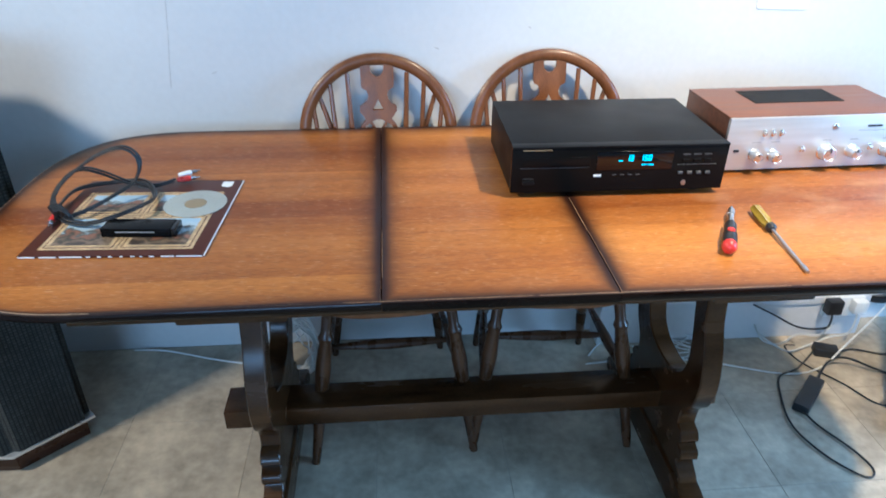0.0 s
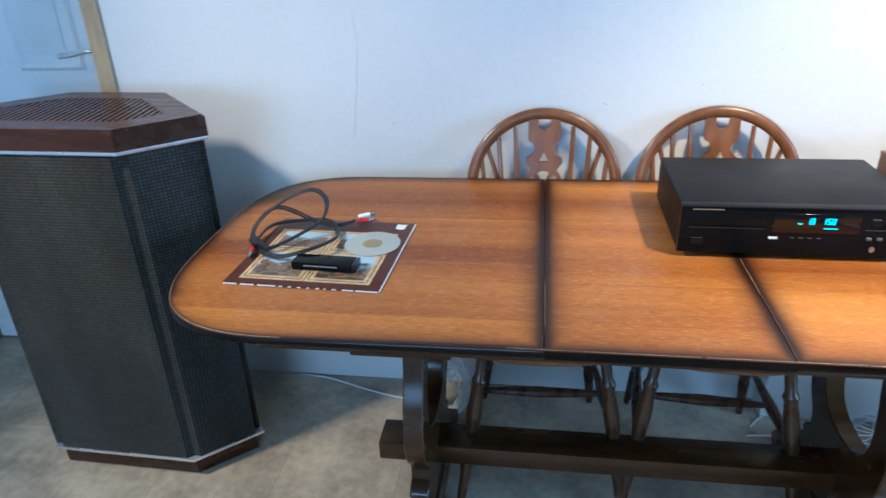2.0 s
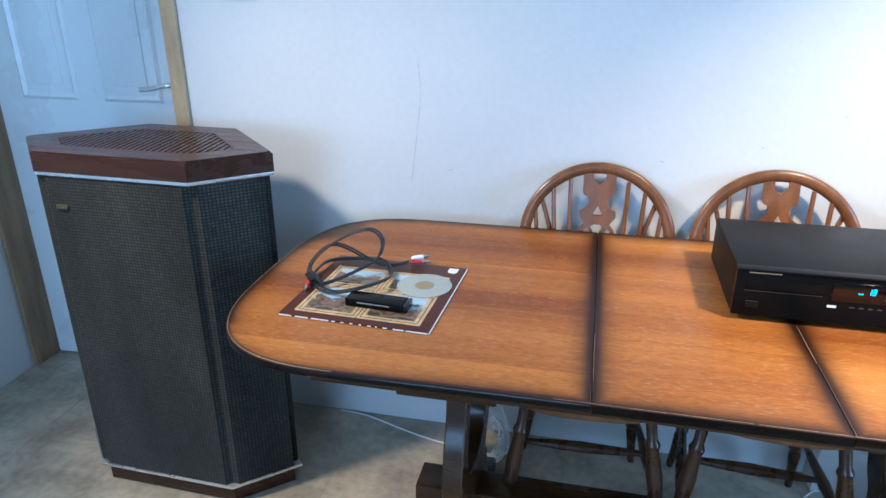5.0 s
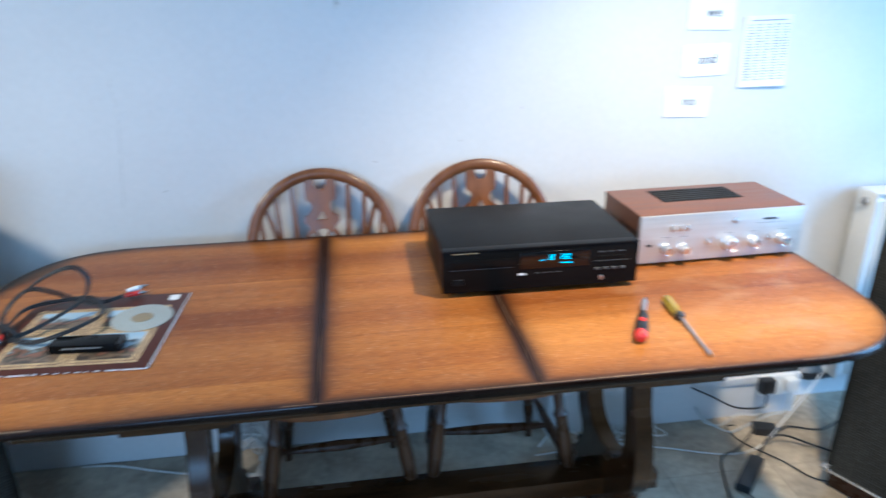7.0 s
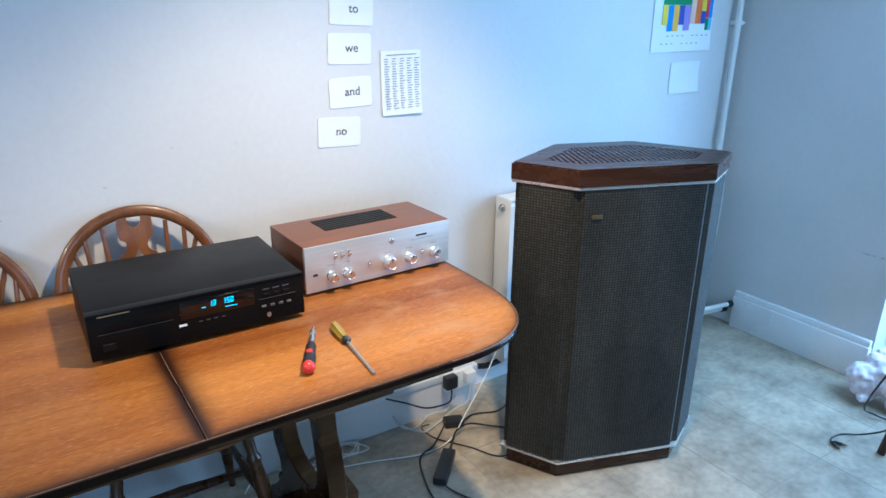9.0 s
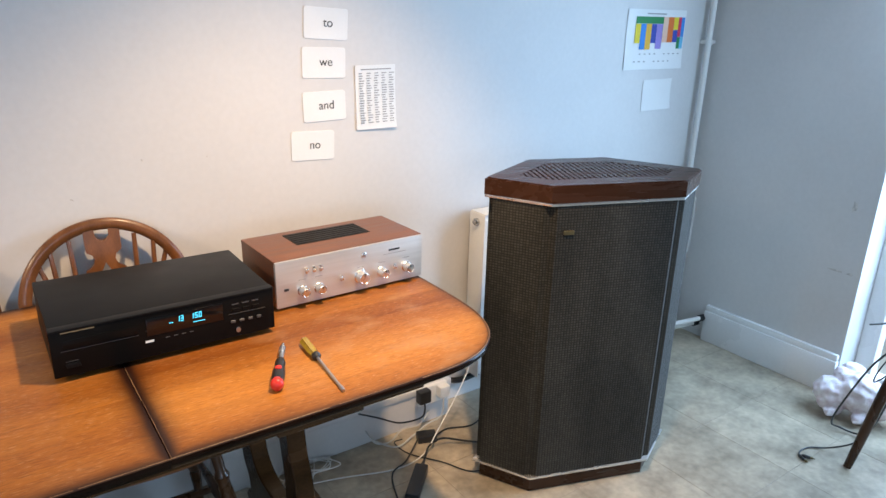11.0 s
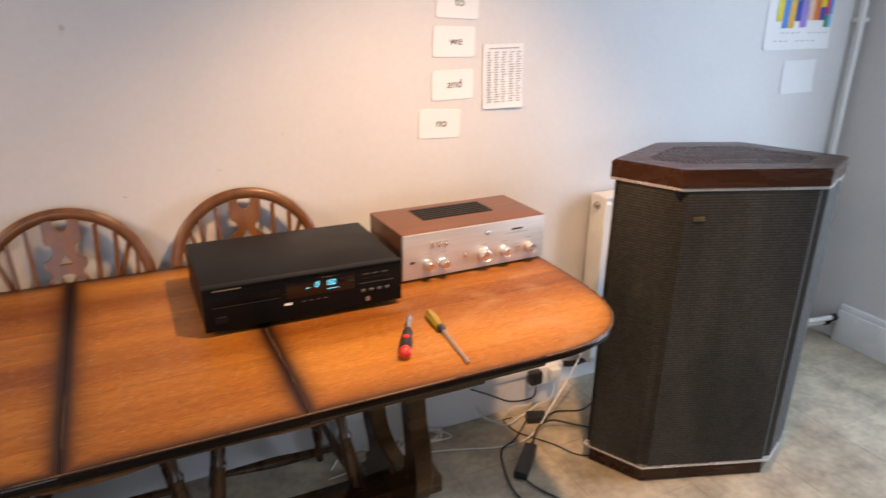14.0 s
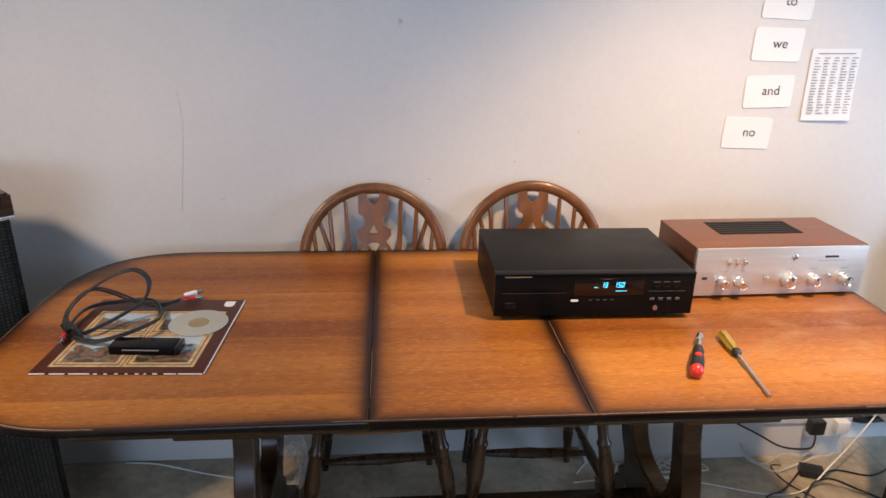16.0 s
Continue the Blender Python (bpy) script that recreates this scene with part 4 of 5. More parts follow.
# ---- cards and papers on the wall ----
def wall_sheet(name, x, z, w, h, tilt, label, category, group="", curl=0.0, lift=0.0022):
    th = thing(name, pose(x, WALL_Y - lift, z, 90, 0, 0) @ pose(0, 0, 0, 0, 0, tilt), label, category, group)
    bm = bmesh.new()
    nx, ny = 8, 8
    vs = [[bm.verts.new((w * (i / nx - 0.5), h * (j / ny - 0.5), curl * ((1 - j / ny) ** 3) * (0.5 + i / nx) + curl * 0.4 * (j / ny) ** 4)) for i in range(nx + 1)] for j in range(ny + 1)]
    for j in range(ny):
        for i in range(nx):
            bm.faces.new((vs[j][i], vs[j][i + 1], vs[j + 1][i + 1], vs[j + 1][i]))
    ext = bmesh.ops.extrude_face_region(bm, geom=bm.faces[:])
    for v in [g for g in ext["geom"] if isinstance(g, bmesh.types.BMVert)]:
        v.co.z -= 0.0006
    bmesh.ops.recalc_face_normals(bm, faces=bm.faces[:])
    return th, bm


def word_card(text, x, z, tilt):
    th = thing("word_card", pose(x, WALL_Y - 0.0025, z, 90, 0, 0) @ pose(0, 0, 0, 0, 0, tilt), "white card with a printed word, stuck to the wall", "card", "word cards on the wall")
    r, w, h = 0.008, 0.140, 0.088
    pts = []
    for cx, cy, a0 in ((w / 2 - r, h / 2 - r, 0), (-w / 2 + r, h / 2 - r, 90), (-w / 2 + r, -h / 2 + r, 180), (w / 2 - r, -h / 2 + r, 270)):
        pts += [(cx + r * math.cos(radians(a0 + 22.5 * i)), cy + r * math.sin(radians(a0 + 22.5 * i))) for i in range(5)]
    part("card", prism(pts, -0.0018, 0.0, 0.0004, 1), M["paper"], th)
    words(text, 0.036, pose(0.006, 0.002, 0.0006), M["ink"], th, "printed_word")


for text, x, z, tilt in (("to", 1.108, 1.411, -2.5), ("we", 1.098, 1.301, -1), ("and", 1.096, 1.175, 1.5), ("no", 1.054, 1.059, -1.5)):
    word_card(text, x, z, tilt)

lst, bm = wall_sheet("word_list", 1.272, 1.195, 0.142, 0.196, 1.0, "white paper sheet of tiny printed words, stuck to the wall", "paper sheet", curl=0.006)
part("sheet", bm, M["paper"], lst)
rng = random.Random(4)
part("heading", box(-0.052, 0.0835, 0.0022, 0.055, 0.0865, 0.0028), M["grey"], lst)
for c in range(5):
    bars = []
    for r in range(21):
        y = 0.072 - r * 0.0075
        lift = 0.0012 + 0.006 * ((1 - (y + 0.098) / 0.196) ** 3) * 1.2 + 0.002 * ((y + 0.098) / 0.196) ** 4
        w = rng.uniform(0.010, 0.018)
        x = -0.060 + c * 0.0265 + rng.uniform(0, 0.003)
        bars.append(box(x, y, lift, x + w, y + 0.0026, lift + 0.0006))
    part("word_column", joined(*bars), M["grey"], lst)

chart, bm = wall_sheet("colour_chart", 2.60, 1.372, 0.368, 0.236, 0.3, "white chart with rows of coloured blocks, stuck to the wall", "chart", curl=0.005)
part("sheet", bm, M["paper"], chart)
HUES = {"g": (0.01, 0.22, 0.07), "y": (0.75, 0.58, 0.03), "b": (0.02, 0.22, 0.60), "o": (0.72, 0.16, 0.03), "v": (0.30, 0.22, 0.55), "p": (0.78, 0.50, 0.36), "r": (0.62, 0.03, 0.10), "n": (0.03, 0.06, 0.35), "c": (0.12, 0.45, 0.65), "a": (0.78, 0.42, 0.04)}
HUE = {k2: material("chart_" + k2, c2, 0.5, vary=0.03) for k2, c2 in HUES.items()}
part("heading", box(-0.07, 0.099, 0.0030, 0.05, 0.1035, 0.0036), M["grey"], chart)
for key, x0, y0, x1, y1 in (("g", -0.134, 0.063, 0.036, 0.090), ("y", -0.134, -0.013, -0.103, 0.062), ("b", -0.102, -0.038, -0.070, 0.062), ("a", -0.069, -0.038, -0.036, 0.062), ("n", -0.035, -0.013, -0.004, 0.062), ("v", -0.003, -0.036, 0.034, 0.062), ("p", 0.037, -0.010, 0.068, 0.090), ("o", 0.069, -0.010, 0.104, 0.090), ("y", 0.105, 0.040, 0.134, 0.090), ("n", 0.105, -0.010, 0.134, 0.039), ("r", 0.135, 0.012, 0.154, 0.090), ("b", 0.155, 0.012, 0.176, 0.090), ("g", 0.135, -0.036, 0.154, 0.011), ("c", 0.155, -0.036, 0.176, 0.011)):
    part("colour_block", box(x0, y0, 0.0030, x1, y1, 0.0036), HUE[key], chart)
bars = [box(-0.13 + i * 0.031, -0.058 - 0.030 * j, 0.0036, -0.120 + i * 0.031, -0.054 - 0.030 * j, 0.0042) for i in range(10) for j in range(2) if (i * 3 + j) % 5]
part("small_marks", joined(*bars), M["grey"], chart)
note, bm = wall_sheet("blank_paper", 2.648, 1.148, 0.185, 0.128, 1.0, "blank white paper sheet stuck to the wall", "paper sheet", curl=0.006)
part("sheet", bm, M["paper"], note)

# scuffs and a hairline crack in the plaster
M["scuff"] = material("wall_scuff", (0.56, 0.53, 0.49), 0.8, vary=0.2, scale=60)
for x, z, w, h, a in ((0.071, 1.341, 0.013, 0.026, 5), (0.567, 1.059, 0.004, 0.012, -25), (0.15, 0.925, 0.016, 0.004, 20), (0.735, 1.055, 0.004, 0.004, 0), (0.39, 0.975, 0.010, 0.004, 30), (-0.42, 0.87, 0.02, 0.003, -20)):
    pts = [(w * 0.5 * math.cos(t) * rng.uniform(0.7, 1.1), h * 0.5 * math.sin(t) * rng.uniform(0.7, 1.1)) for t in [2 * math.pi * i / 10 for i in range(10)]]
    sc = structure("wall_scuff", prism(pts, 0, 0.0006), M["scuff"], "small grey scuff on the painted wall", "scuff")
    sc.matrix_world = pose(x, WALL_Y - 0.0001, z, 90, a, 0)
for (y, z), (w, h) in zip(((0.127, 0.785), (0.144, 0.519), (0.092, 0.517)), ((0.05, 0.022), (0.010, 0.070), (0.012, 0.030))):
    pts = [(w * 0.5 * math.cos(t) * rng.uniform(0.5, 1.1), h * 0.5 * math.sin(t) * rng.uniform(0.5, 1.1)) for t in [2 * math.pi * i / 12 for i in range(12)]]
    sc = structure("wall_scuff", prism(pts, 0, 0.0006), M["scuff"], "small grey scuff on the painted side wall", "scuff")
    sc.matrix_world = pose(EAST - 0.0001, y, z, 0, -90, 0)
structure("wall_crack", tube([(-0.512, WALL_Y, 1.17), (-0.508, WALL_Y, 1.12), (-0.506, WALL_Y, 1.08), (-0.516, WALL_Y, 0.98), (-0.527, WALL_Y, 0.90), (-0.535, WALL_Y, 0.83)], 0.0007, 5, 5), M["scuff"], "hairline crack in the wall plaster", "crack")

# ---- record sleeve and what lies on it ----
sl = thing("record_sleeve", pose(-0.456, 0.312, 0.7505, 0, 0, -2.6), "brown record sleeve with framed landscape pictures, lying on the table", "record sleeve")
part("sleeve", box(-0.1575, -0.1575, 0, 0.1575, 0.1575, 0.0035, 0.0008), M["sleeve"], sl)
for x0, x1 in ((-0.156, -0.128), (-0.120, -0.092), (-0.085, -0.048), (-0.041, -0.034), (-0.022, -0.016), (-0.003, 0.003), (0.016, 0.021), (0.034, 0.041), (0.050, 0.054), (0.066, 0.074), (0.086, 0.108), (0.112, 0.156)):
    part("worn_edge", box(x0, -0.1590, 0.0008, x1, -0.1574, 0.0028), M["paper"], sl, "worn white cardboard edge")
part("worn_edge", box(0.1574, -0.157, 0.0008, 0.1592, 0.157, 0.0028), M["paper"], sl, "worn white cardboard edge")


def landscape(name, seed):
    """A printed landscape: pale sky, then broken greens, greys and browns."""
    m = bpy.data.materials.new(name)
    m.use_nodes = True
    n, l = m.node_tree.nodes, m.node_tree.links
    tc, tx, ramp = n.new("ShaderNodeTexCoord"), n.new("ShaderNodeTexNoise"), n.new("ShaderNodeValToRGB")
    mp = n.new("ShaderNodeMapping")
    mp.inputs["Location"].default_value = (seed, seed * 2, 0)
    tx.inputs["Scale"].default_value, tx.inputs["Detail"].default_value = 38, 6
    sep, add = n.new("ShaderNodeSeparateXYZ"), n.new("ShaderNodeMath")
    l.new(tc.outputs["Generated"], sep.inputs[0])
    l.new(tc.outputs["Object"], mp.inputs[0])
    l.new(mp.outputs[0], tx.inputs["Vector"])
    add.operation, add.inputs[1].default_value = "MULTIPLY_ADD", 0.75
    l.new(tx.outputs["Fac"], add.inputs[0])
    half = n.new("ShaderNodeMath")
    half.operation, half.inputs[1].default_value = "MULTIPLY", 0.62
    l.new(sep.outputs["Y"], half.inputs[0])
    l.new(half.outputs[0], add.inputs[2])
    stops = [(0.36, (0.05, 0.035, 0.025)), (0.46, (0.22, 0.15, 0.09)), (0.54, (0.03, 0.03, 0.02)), (0.62, (0.26, 0.11, 0.06)), (0.70, (0.07, 0.08, 0.07)), (0.78, (0.42, 0.52, 0.58)), (0.95, (0.34, 0.48, 0.60))]
    while len(ramp.color_ramp.elements) < len(stops):
        ramp.color_ramp.elements.new(0.5)
    for e, (p, c) in zip(ramp.color_ramp.elements, stops):
        e.position, e.color = p, (*c, 1)
    l.new(add.outputs[0], ramp.inputs[0])
    b = n["Principled BSDF"]
    l.new(ramp.outputs[0], b.inputs["Base Color"])
    b.inputs["Roughness"].default_value = 0.35
    return m


XS, YS = (-0.134, 0.0, 0.134), (-0.137, -0.005, 0.098)
for i in range(2):
    for j in range(2):
        x0, x1, y0, y1 = XS[i], XS[i + 1], YS[j], YS[j + 1]
        fr = part("picture_frame", box(x0 + 0.001, y0 + 0.001, 0.0034, x1 - 0.001, y1 - 0.001, 0.0039), M["cream"], sl, "printed cream and gold frame")
        part("frame_line", box(x0 + 0.007, y0 + 0.007, 0.0038, x1 - 0.007, y1 - 0.007, 0.0041), M["sleeve"], fr)
        part("frame_line", box(x0 + 0.009, y0 + 0.009, 0.0040, x1 - 0.009, y1 - 0.009, 0.0043), M["cream"], fr)
        part("picture", box(x0 + 0.016, y0 + 0.016, 0.0042, x1 - 0.016, y1 - 0.016, 0.0046), landscape("landscape", i * 3.1 + j * 1.7 + 1), fr, "printed landscape")
part("price_sticker", prism([(0.119, 0.148), (0.119, 0.128), (0.123, 0.123), (0.134, 0.121), (0.140, 0.126), (0.141, 0.148)], 0.0034, 0.0040), M["paper"], sl, "small white sticker")

cd = thing("compact_disc", pose(-0.364, 0.348, 0.7552), "loose silver compact disc lying on the record sleeve", "disc")
part("disc", lathe([(0.0075, 0.0), (0.0600, 0.0), (0.0600, 0.0012), (0.0075, 0.0012)], 64), M["disc"], cd)
part("hub_ring", lathe([(0.0075, 0.0012), (0.021, 0.0012), (0.021, 0.0015), (0.0075, 0.0015)], 40), M["gold"], cd, "clear hub ring showing brown print beneath")

cs = thing("black_case", pose(-0.432, 0.238, 0.7552, 0, 0, -4), "small black plastic-wrapped case lying on the record sleeve", "case")
part("case", box(-0.066, -0.022, 0, 0.058, 0.018, 0.017, 0.0012), M["fascia"], cs)
part("spine_print", box(-0.040, -0.0226, 0.0095, 0.030, -0.0215, 0.0115), M["grey"], cs, "row of pale print")
part("end_wrap", box(0.0585, -0.022, 0, 0.067, 0.018, 0.017, 0.003), M["window"], cs, "loose clear wrapping")

lead = thing("audio_lead", pose(0, 0, 0), "black twin audio lead coiled loosely over the record sleeve", "cable")
LEAD = [
    # the tall loop that stands up from the tied bundle
    [(-0.600, 0.282, 0.764), (-0.632, 0.345, 0.770), (-0.612, 0.385, 0.800), (-0.553, 0.402, 0.838), (-0.502, 0.405, 0.852), (-0.475, 0.400, 0.828), (-0.486, 0.385, 0.790), (-0.525, 0.350, 0.771), (-0.560, 0.300, 0.766), (-0.590, 0.276, 0.764)],
    # the run from the bundle over the sleeve to the far plugs
    [(-0.602, 0.290, 0.766), (-0.636, 0.360, 0.772), (-0.621, 0.398, 0.796), (-0.592, 0.410, 0.807), (-0.556, 0.412, 0.797), (-0.515, 0.420, 0.772), (-0.466, 0.420, 0.762), (-0.430, 0.446, 0.762)],
    # the low coil that lies over the pictures
    [(-0.588, 0.275, 0.763), (-0.541, 0.257, 0.762), (-0.488, 0.260, 0.774), (-0.450, 0.300, 0.776), (-0.447, 0.367, 0.764), (-0.486, 0.430, 0.768), (-0.552, 0.440, 0.763), (-0.612, 0.410, 0.763), (-0.617, 0.335, 0.763), (-0.603, 0.288, 0.763)],
]
for pts in LEAD:
    part("flex", tube(pts, 0.0034, 8, 8, 0.7), M["rubber"], lead)
    part("flex", tube([(x + 0.003, y + 0.004, z + 0.0035) for x, y, z in pts], 0.0031, 8, 8, 0.7), M["rubber"], lead)
for k in range(4):
    part("tie", tube([(-0.618 + 0.006 * k, 0.318 - 0.008 * k, 0.760), (-0.622 + 0.006 * k, 0.312 - 0.008 * k, 0.774), (-0.606 + 0.006 * k, 0.310 - 0.008 * k, 0.780), (-0.592 + 0.006 * k, 0.306 - 0.008 * k, 0.770), (-0.590 + 0.006 * k, 0.304 - 0.008 * k, 0.760)], 0.0033, 8, 6, 0.8), M["rubber"], lead)
for a, b, mat in (((-0.424, 0.450, 0.763), (-0.380, 0.461, 0.764), "red"), ((-0.424, 0.463, 0.767), (-0.388, 0.480, 0.770), "white_plastic"), ((-0.610, 0.305, 0.763), (-0.607, 0.272, 0.761), "red")):
    pl = part("phono_plug", between(lathe([(0.004, 0), (0.0055, 0.004), (0.0058, 0.024), (0.0045, 0.028)], 14), a, b), M[mat], lead, mat.replace("_plastic", "") + " plastic plug")
    d = (Vector(b) - Vector(a)).normalized()
    part("plug_tip", between(lathe([(0.0042, 0), (0.0042, 0.010), (0.0016, 0.0105), (0.0016, 0.018)], 12), Vector(a) + d * 0.0275, b), M["steel"], pl, "bare metal tip")

# ---- screwdrivers ----
rd = thing("ratchet_screwdriver", pose(0, 0, 0), "stubby black and red ratchet screwdriver lying on the table", "screwdriver")
A, B = Vector((0.606, 0.095, 0.7645)), Vector((0.683, 0.252, 0.7625))
U = (B - A).normalized()
part("grip", between(lathe([(0.010, 0.010), (0.0128, 0.020), (0.0130, 0.045), (0.0105, 0.062), (0.0112, 0.085), (0.0085, 0.098), (0.0075, 0.10)], 18), A, B), M["rubber"], rd)
part("end_cap", moved(lathe([(0.0, -0.0140), (0.0065, -0.0124), (0.0116, -0.0068), (0.0136, 0.0), (0.0116, 0.0068), (0.0065, 0.0124), (0.0, 0.0140)], 18), Matrix.Translation(A + U * 0.002)), M["red"], rd, "round red plastic end cap")
part("ratchet_button", moved(lathe([(0.007, 0.0), (0.0065, 0.003), (0.003, 0.0045)], 14), Matrix.Translation(A + U * 0.045 + Vector((0, 0, 0.0115)))), M["red"], rd, "red button")
part("shaft", between(lathe([(0.0055, 0.098), (0.0055, 0.135), (0.007, 0.136), (0.007, 0.155), (0.0035, 0.156), (0.0035, 0.172)], 14), A, B), M["steel"], rd)

sd = thing("screwdriver", pose(0, 0, 0), "slim screwdriver with clear amber handle lying on the table", "screwdriver")
A, B = Vector((0.728, 0.250, 0.7615)), Vector((0.711, 0.022, 0.753))
U = (B - A).normalized()
bm = lathe([(0.006, 0.0), (0.009, 0.004), (0.0108, 0.012), (0.0108, 0.060), (0.0085, 0.068), (0.0095, 0.078)], 12)
for v in bm.verts:
    if int(round(math.atan2(v.co.y, v.co.x) / (math.pi / 6))) % 2:
        v.co.x, v.co.y = v.co.x * 0.74, v.co.y * 0.74
part("handle", between(bm, A, B), M["amber"], sd, "fluted amber plastic handle")
part("collar", between(lathe([(0.0097, 0.076), (0.0097, 0.083), (0.005, 0.088)], 14), A, B), M["rubber"], sd)
part("blade", between(lathe([(0.0032, 0.086), (0.0032, 0.205), (0.0045, 0.215), (0.0035, 0.228)], 10), A, B), M["steel"], sd)

# ---- sockets, adapters and cables on the floor ----
so = thing("wall_socket", pose(1.437, 0.797, 0.122), "cream double mains socket low on the wall", "socket")
part("face_plate", box(-0.052, -0.020, -0.036, 0.075, -0.0005, 0.036, 0.004), M["white_plastic"], so)
for x in (-0.02, 0.05):
    part("switch", box(x - 0.006, -0.023, 0.018, x + 0.006, -0.0195, 0.032, 0.001), M["white_plastic"], so)
pg = thing("mains_plug", pose(1.396, 0.774, 0.138), "black mains plug pushed into the wall socket", "plug")
part("body", box(-0.024, -0.030, -0.024, 0.024, 0.003, 0.026, 0.006), M["rubber"], pg)
part("flex", tube([(0, -0.018, -0.020), (-0.005, -0.03, -0.045), (-0.035, -0.05, -0.056), (-0.12, -0.045, -0.050), (-0.20, -0.03, -0.010), (-0.27, -0.02, 0.025)], 0.0032, 8), M["rubber"], pg)
wp = thing("mains_plug", pose(1.482, 0.774, 0.136), "cream mains plug pushed into the wall socket", "plug")
part("body", box(-0.022, -0.028, -0.022, 0.022, 0.003, 0.022, 0.006), M["white_plastic"], wp)
part("flex", tube([(0, -0.018, -0.018), (-0.02, -0.035, -0.085), (-0.08, -0.03, -0.105), (-0.16, -0.05, -0.119), (-0.24, -0.07, -0.120), (-0.31, -0.02, -0.09)], 0.0028, 8), M["cable_grey"], wp)

ad = thing("power_adapter", pose(1.205, 0.508, 0, 0, 0, 45), "black laptop power adapter lying on the floor", "adapter")
part("body", box(-0.080, -0.022, 0, 0.080, 0.022, 0.028, 0.005), M["rubber"], ad)
part("strain_relief", between(lathe([(0.008, 0), (0.004, 0.03)], 12), (0.083, 0, 0.016), (0.115, 0, 0.014)), M["rubber"], ad)
ad2 = thing("power_adapter", pose(1.37, 0.70, 0, 0, 0, -20), "small black plug adapter lying on the floor", "adapter")
part("body", box(-0.035, -0.022, 0, 0.035, 0.022, 0.028, 0.005), M["rubber"], ad2)


def floor_cable(pts, r, mat, label):
    c = thing("floor_cable", pose(0, 0, 0), label, "cable")
    part("flex", tube(pts, r, 7, 7), M[mat], c)


floor_cable([(1.285, 0.588, 0.014), (1.335, 0.63, 0.03), (1.40, 0.64, 0.03), (1.48, 0.60, 0.012), (1.56, 0.56, 0.005), (1.72, 0.60, 0.005)], 0.0036, "rubber", "black mains cable lying on the floor")
floor_cable([(1.155, 0.452, 0.012), (1.17, 0.40, 0.005), (1.215, 0.30, 0.005), (1.225, 0.235, 0.005), (1.19, 0.215, 0.005), (1.13, 0.29, 0.005), (1.10, 0.40, 0.005), (1.13, 0.52, 0.005), (1.17, 0.60, 0.006), (1.24, 0.63, 0.006), (1.33, 0.70, 0.012), (1.36, 0.72, 0.02)], 0.0029, "rubber", "black mains cable looped on the floor")
floor_cable([(1.405, 0.69, 0.012), (1.47, 0.71, 0.005), (1.56, 0.68, 0.005), (1.66, 0.72, 0.005)], 0.0029, "rubber", "black cable running behind the loudspeaker")
floor_cable([(1.29, 0.735, 0.012), (1.26, 0.74, 0.005), (1.27, 0.66, 0.005), (1.34, 0.56, 0.005), (1.40, 0.46, 0.005), (1.52, 0.45, 0.005)], 0.0022, "rubber", "thin black cable looped on the floor")
floor_cable([(1.615, 0.765, 0.22), (1.525, 0.72, 0.145), (1.40, 0.66, 0.070), (1.304, 0.621, 0.012), (1.19, 0.613, 0.004), (1.02, 0.67, 0.004), (0.86, 0.72, 0.004), (0.74, 0.80, 0.004)], 0.0022, "white_plastic", "white cable sloping down to the floor")
floor_cable([(1.17, 0.785, 0.06), (1.20, 0.770, 0.010), (1.25, 0.755, 0.004), (1.31, 0.765, 0.030), (1.38, 0.760, 0.028), (1.43, 0.775, 0.06)], 0.0028, "cable_grey", "grey cable along the foot of the wall")
floor_cable([(1.60, 0.868, 0.09), (1.64, 0.86, 0.085), (1.72, 0.86, 0.09)], 0.012, "rubber", "thick black cable along the wall")
rng = random.Random(11)
wire = thing("cable_tangle", pose(0.93, 0.76, 0), "loose tangle of thin white cable on the floor", "cable")
for k in range(4):
    pts = [(0.11 * math.cos(a * 1.3 + k) * rng.uniform(0.5, 1.1), 0.07 * math.sin(a * 1.7 + k * 2) * rng.uniform(0.5, 1.1), 0.003 + 0.004 * k + rng.uniform(0, 0.01)) for a in range(9)]
    part("flex", tube(pts, 0.0018, 6, 6), M["white_plastic"], wire)
coil = thing("cable_coil", pose(-0.275, 0.725, 0), "thick bundle of coiled white cable standing on the floor", "cable")
for k in range(16):
    r, h = rng.uniform(0.045, 0.075), rng.uniform(0.07, 0.105)
    tl = rng.uniform(-0.35, 0.35)
    pts = []
    for i in range(13):
        a = 2 * math.pi * i / 12
        pts.append((r * math.cos(a) * math.cos(tl) + rng.uniform(-0.006, 0.006), r * math.cos(a) * math.sin(tl) + rng.uniform(-0.03, 0.03), max(0.004, h + h * 0.95 * math.sin(a))))
    part("turn", tube(pts, 0.0024, 6, 5), M["white_plastic"], coil)
floor_cable([(-0.31, 0.74, 0.02), (-0.40, 0.77, 0.004), (-0.467, 0.783, 0.004), (-0.56, 0.81, 0.004), (-0.70, 0.857, 0.004), (-0.80, 0.868, 0.004)], 0.0026, "white_plastic", "white cable running along the floor to the wall")
floor_cable([(-0.25, 0.76, 0.10), (-0.27, 0.80, 0.16), (-0.26, 0.84, 0.25), (-0.25, 0.868, 0.40)], 0.0022, "white_plastic", "thin white cable rising behind the table")
floor_cable([(0.62, 0.74, 0.004), (0.68, 0.80, 0.004), (0.76, 0.79, 0.004), (0.72, 0.72, 0.004), (0.60, 0.70, 0.004)], 0.0022, "white_plastic", "thin white cable looped on the floor")

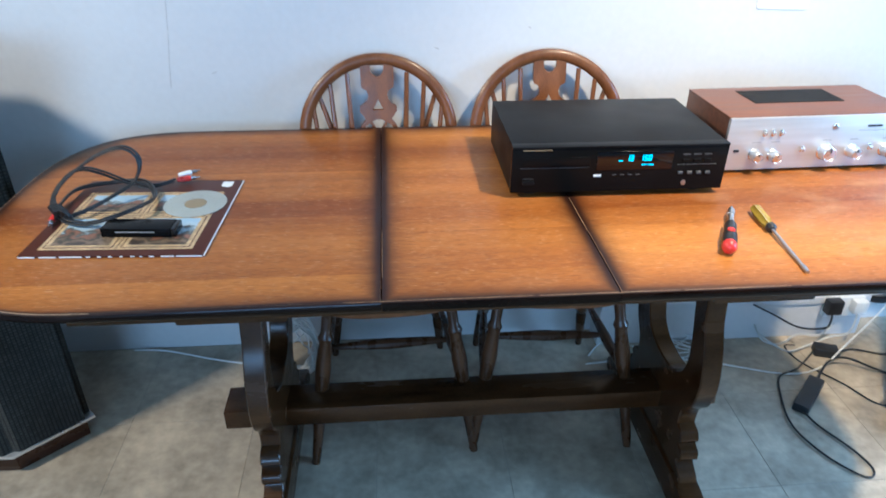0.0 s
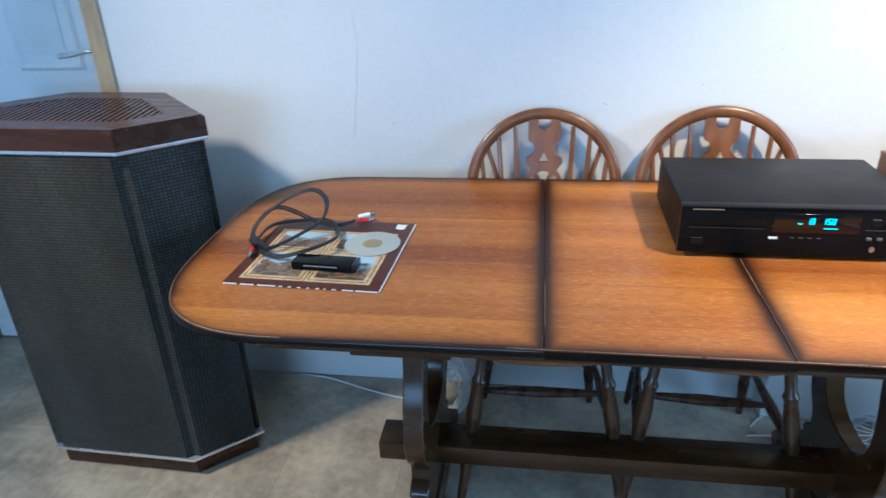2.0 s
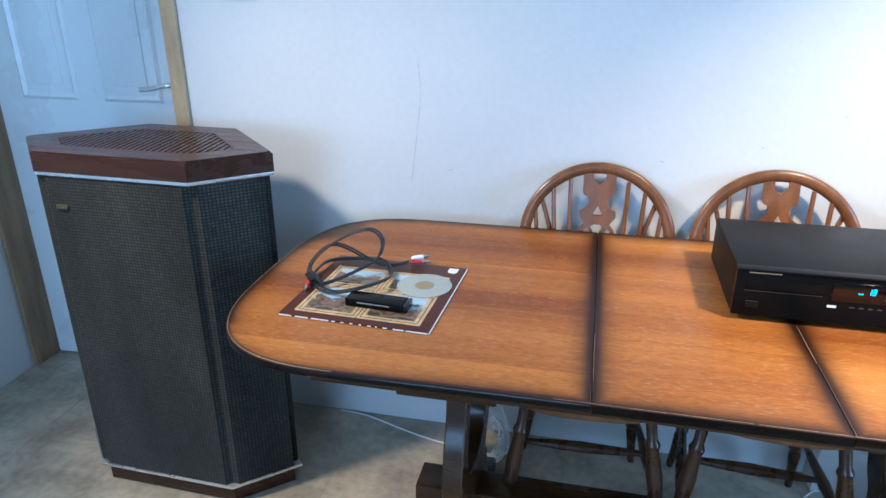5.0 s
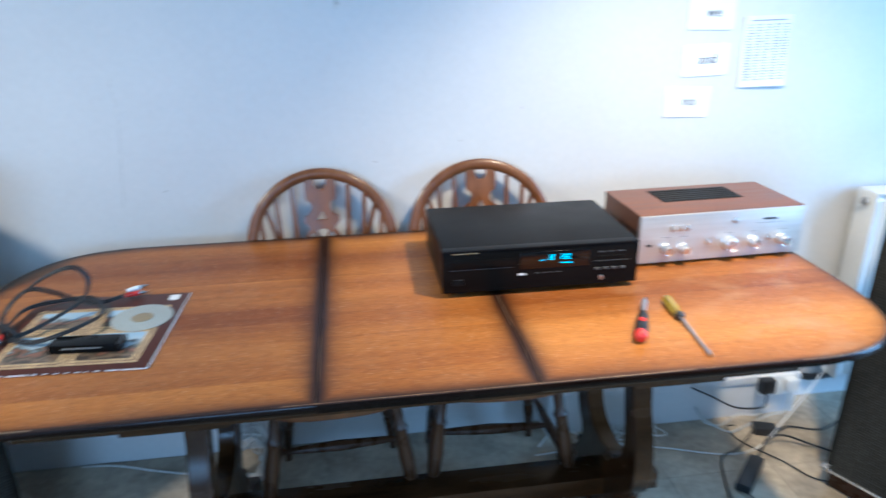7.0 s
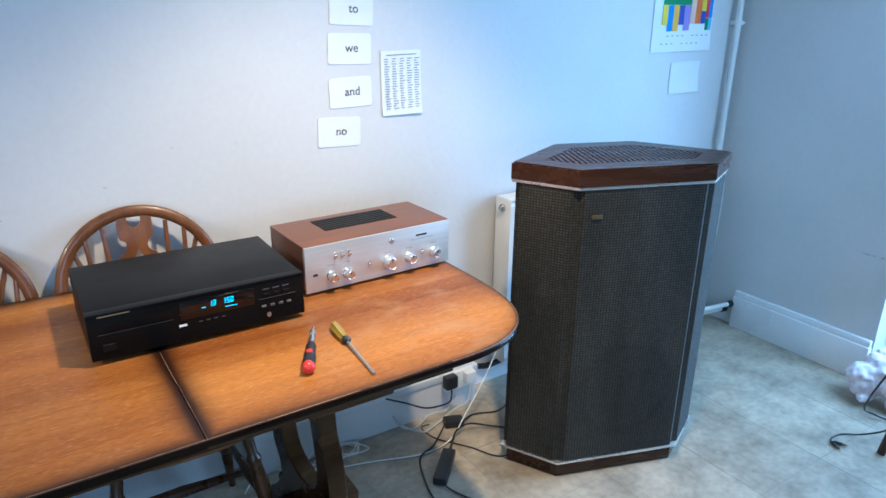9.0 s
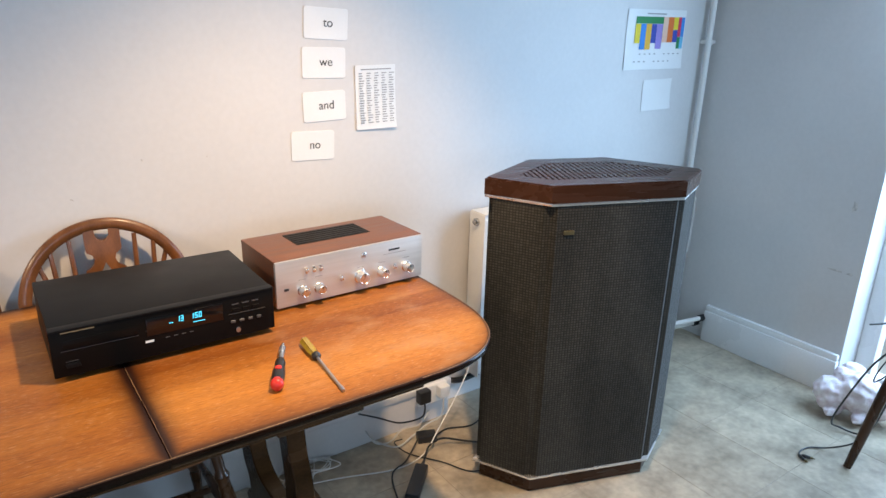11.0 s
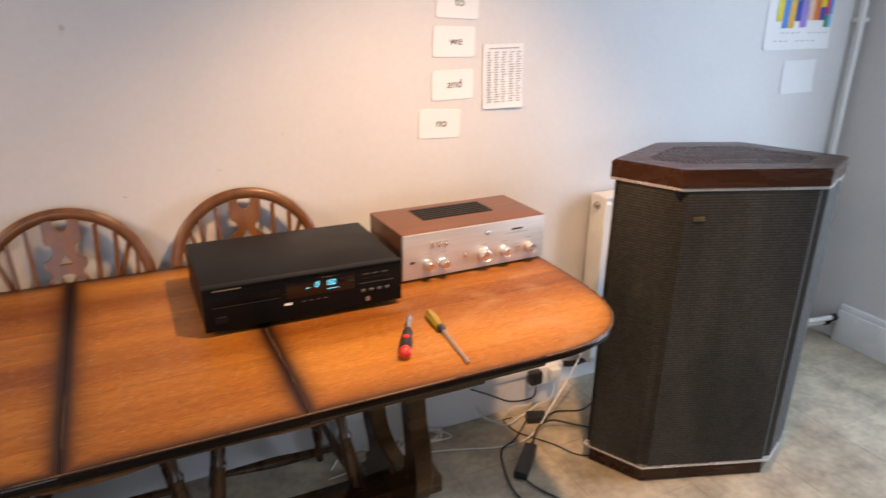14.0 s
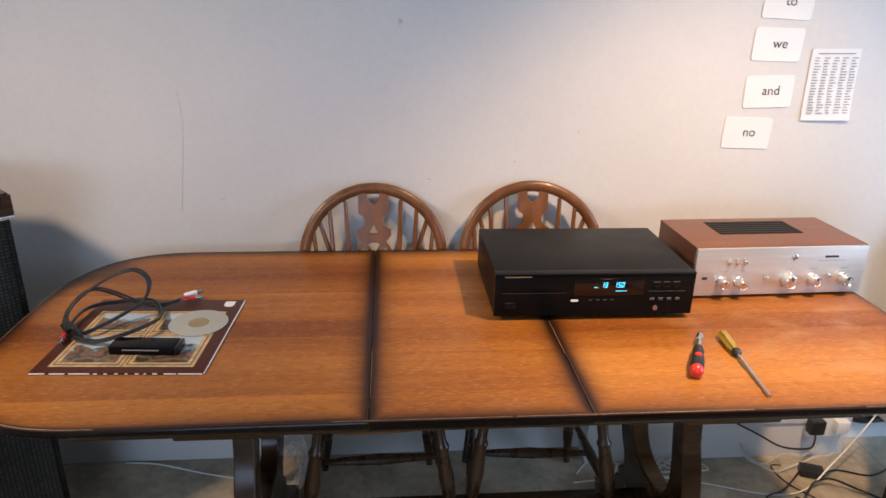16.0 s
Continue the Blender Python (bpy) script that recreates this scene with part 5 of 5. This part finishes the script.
# ---- by the glazed doorway ----
st = thing("wooden_stool", pose(2.72, -0.36, 0), "round-legged brown wooden stool by the glazed doorway", "stool")
for sx, sy in ((-1, 1), (1, 1), (-1, -1), (1, -1)):
    part("leg", between(lathe([(0.013, 0), (0.016, 0.1), (0.018, 0.3), (0.014, 0.455)], 14), (0.215 * sx, 0.135 * sy, 0), (0.12 * sx, 0.09 * sy, 0.44)), M["chair_leg"], st)
part("seat", moved(lathe([(0.15, 0), (0.17, 0.006), (0.17, 0.024), (0.155, 0.03)], 32), pose(0, 0, 0.435)), M["chair"], st)
for z in (0.465, 0.520):
    bx = thing("black_box", pose(2.70, -0.36, z, 0, 0, 12 + z * 40), "black electronics box stacked on the stool", "electronics box", "boxes on the stool")
    part("case", box(-0.11, -0.075, 0.0, 0.11, 0.085, 0.045, 0.005), M["fascia"], bx)
floor_cable([(2.60, -0.30, 0.52), (2.55, -0.22, 0.40), (2.56, -0.16, 0.25), (2.62, -0.10, 0.08), (2.70, -0.10, 0.02), (2.72, -0.18, 0.03), (2.66, -0.24, 0.20), (2.66, -0.26, 0.45)], 0.0035, "rubber", "black cable hanging from the stool in a loop")
floor_cable([(2.62, -0.27, 0.55), (2.57, -0.20, 0.52), (2.50, -0.19, 0.53), (2.58, -0.26, 0.545)], 0.003, "rubber", "short black cable looped off the stool")
floor_cable([(2.60, -0.28, 0.50), (2.57, -0.23, 0.38), (2.59, -0.21, 0.30), (2.61, -0.25, 0.36), (2.62, -0.28, 0.48)], 0.0025, "rubber", "thin black cable hanging in a small loop")
ph = thing("phono_lead", pose(0, 0, 0), "black twin phono lead with bare plugs on the floor", "cable")
part("flex", tube([(2.530, -0.236, 0.11), (2.545, -0.20, 0.06), (2.545, -0.14, 0.012), (2.50, -0.095, 0.004), (2.45, -0.088, 0.004), (2.42, -0.10, 0.006)], 0.003, 7), M["rubber"], ph)
for a, b in (((2.418, -0.100, 0.007), (2.405, -0.135, 0.006)), ((2.425, -0.105, 0.007), (2.452, -0.160, 0.006))):
    pl = part("phono_plug", between(lathe([(0.003, 0), (0.0055, 0.004), (0.0055, 0.026), (0.0045, 0.028)], 12), a, b), M["rubber"], ph)
    d = (Vector(b) - Vector(a)).normalized()
    part("plug_tip", between(lathe([(0.0042, 0), (0.0042, 0.009), (0.0015, 0.0095), (0.0015, 0.016)], 10), Vector(a) + d * 0.028, b), M["brass"], pl, "gold-plated tip")

toy_mat = material("plush", (0.72, 0.68, 0.68), 0.95, vary=0.12, scale=30, bump=0.9, fine=260, second=(0.60, 0.48, 0.50))
blobs = []
for x, y, z, sx, sy, sz in ((2.82, 0.00, 0.085, 0.075, 0.07, 0.065), (2.87, -0.07, 0.10, 0.09, 0.09, 0.085), (2.90, -0.14, 0.08, 0.08, 0.09, 0.075), (2.80, -0.03, 0.03, 0.07, 0.028, 0.025), (2.84, -0.12, 0.03, 0.08, 0.03, 0.028), (2.775, 0.0, 0.055, 0.03, 0.03, 0.028), (2.92, -0.02, 0.15, 0.05, 0.05, 0.04), (2.86, 0.0, 0.15, 0.03, 0.025, 0.035)):
    b = bmesh.new()
    bmesh.ops.create_icosphere(b, subdivisions=4, radius=1)
    for v in b.verts:
        k = 0.92 + 0.16 * noise.noise(v.co * 3.1 + Vector((x * 9, y * 9, 0))) + 0.03 * noise.noise(v.co * 8)
        v.co = Vector((x + v.co.x * sx * k, y + v.co.y * sy * k, max(0.002, z + v.co.z * sz * k)))
    blobs.append(b)
toy = obj("soft_toy", joined(*blobs), toy_mat, smooth=False)
skin = toy.modifiers.new("skin", "REMESH")
skin.mode, skin.voxel_size, skin.use_smooth_shade = "VOXEL", 0.005, True
tagged(toy, "pale pink and white soft toy lying on the floor", "soft toy")

# ---- floor tiles ----
SIZE = 0.335
tile_me = None
for i in range(18):
    for j in range(17):
        x, y = WEST + i * SIZE, 0.878 - (j + 1) * SIZE
        if x > EAST + 0.28 or y < SOUTH:
            continue
        if tile_me is None:
            t0 = obj("tile", box(0.0008, 0.0008, -0.0045, SIZE - 0.0008, SIZE - 0.0008, 0.0, 0.0004, 1), M["floor"], floor)
            tile_me = t0.data
        else:
            t0 = new("tile", tile_me)
            t0.parent = floor
        t0.location = (x, y, 0)
for x in (WEST, WEST + SIZE, WEST + 2 * SIZE):
    t0 = new("tile", tile_me)
    t0.parent, t0.location = floor, (x, 0.878, 0)
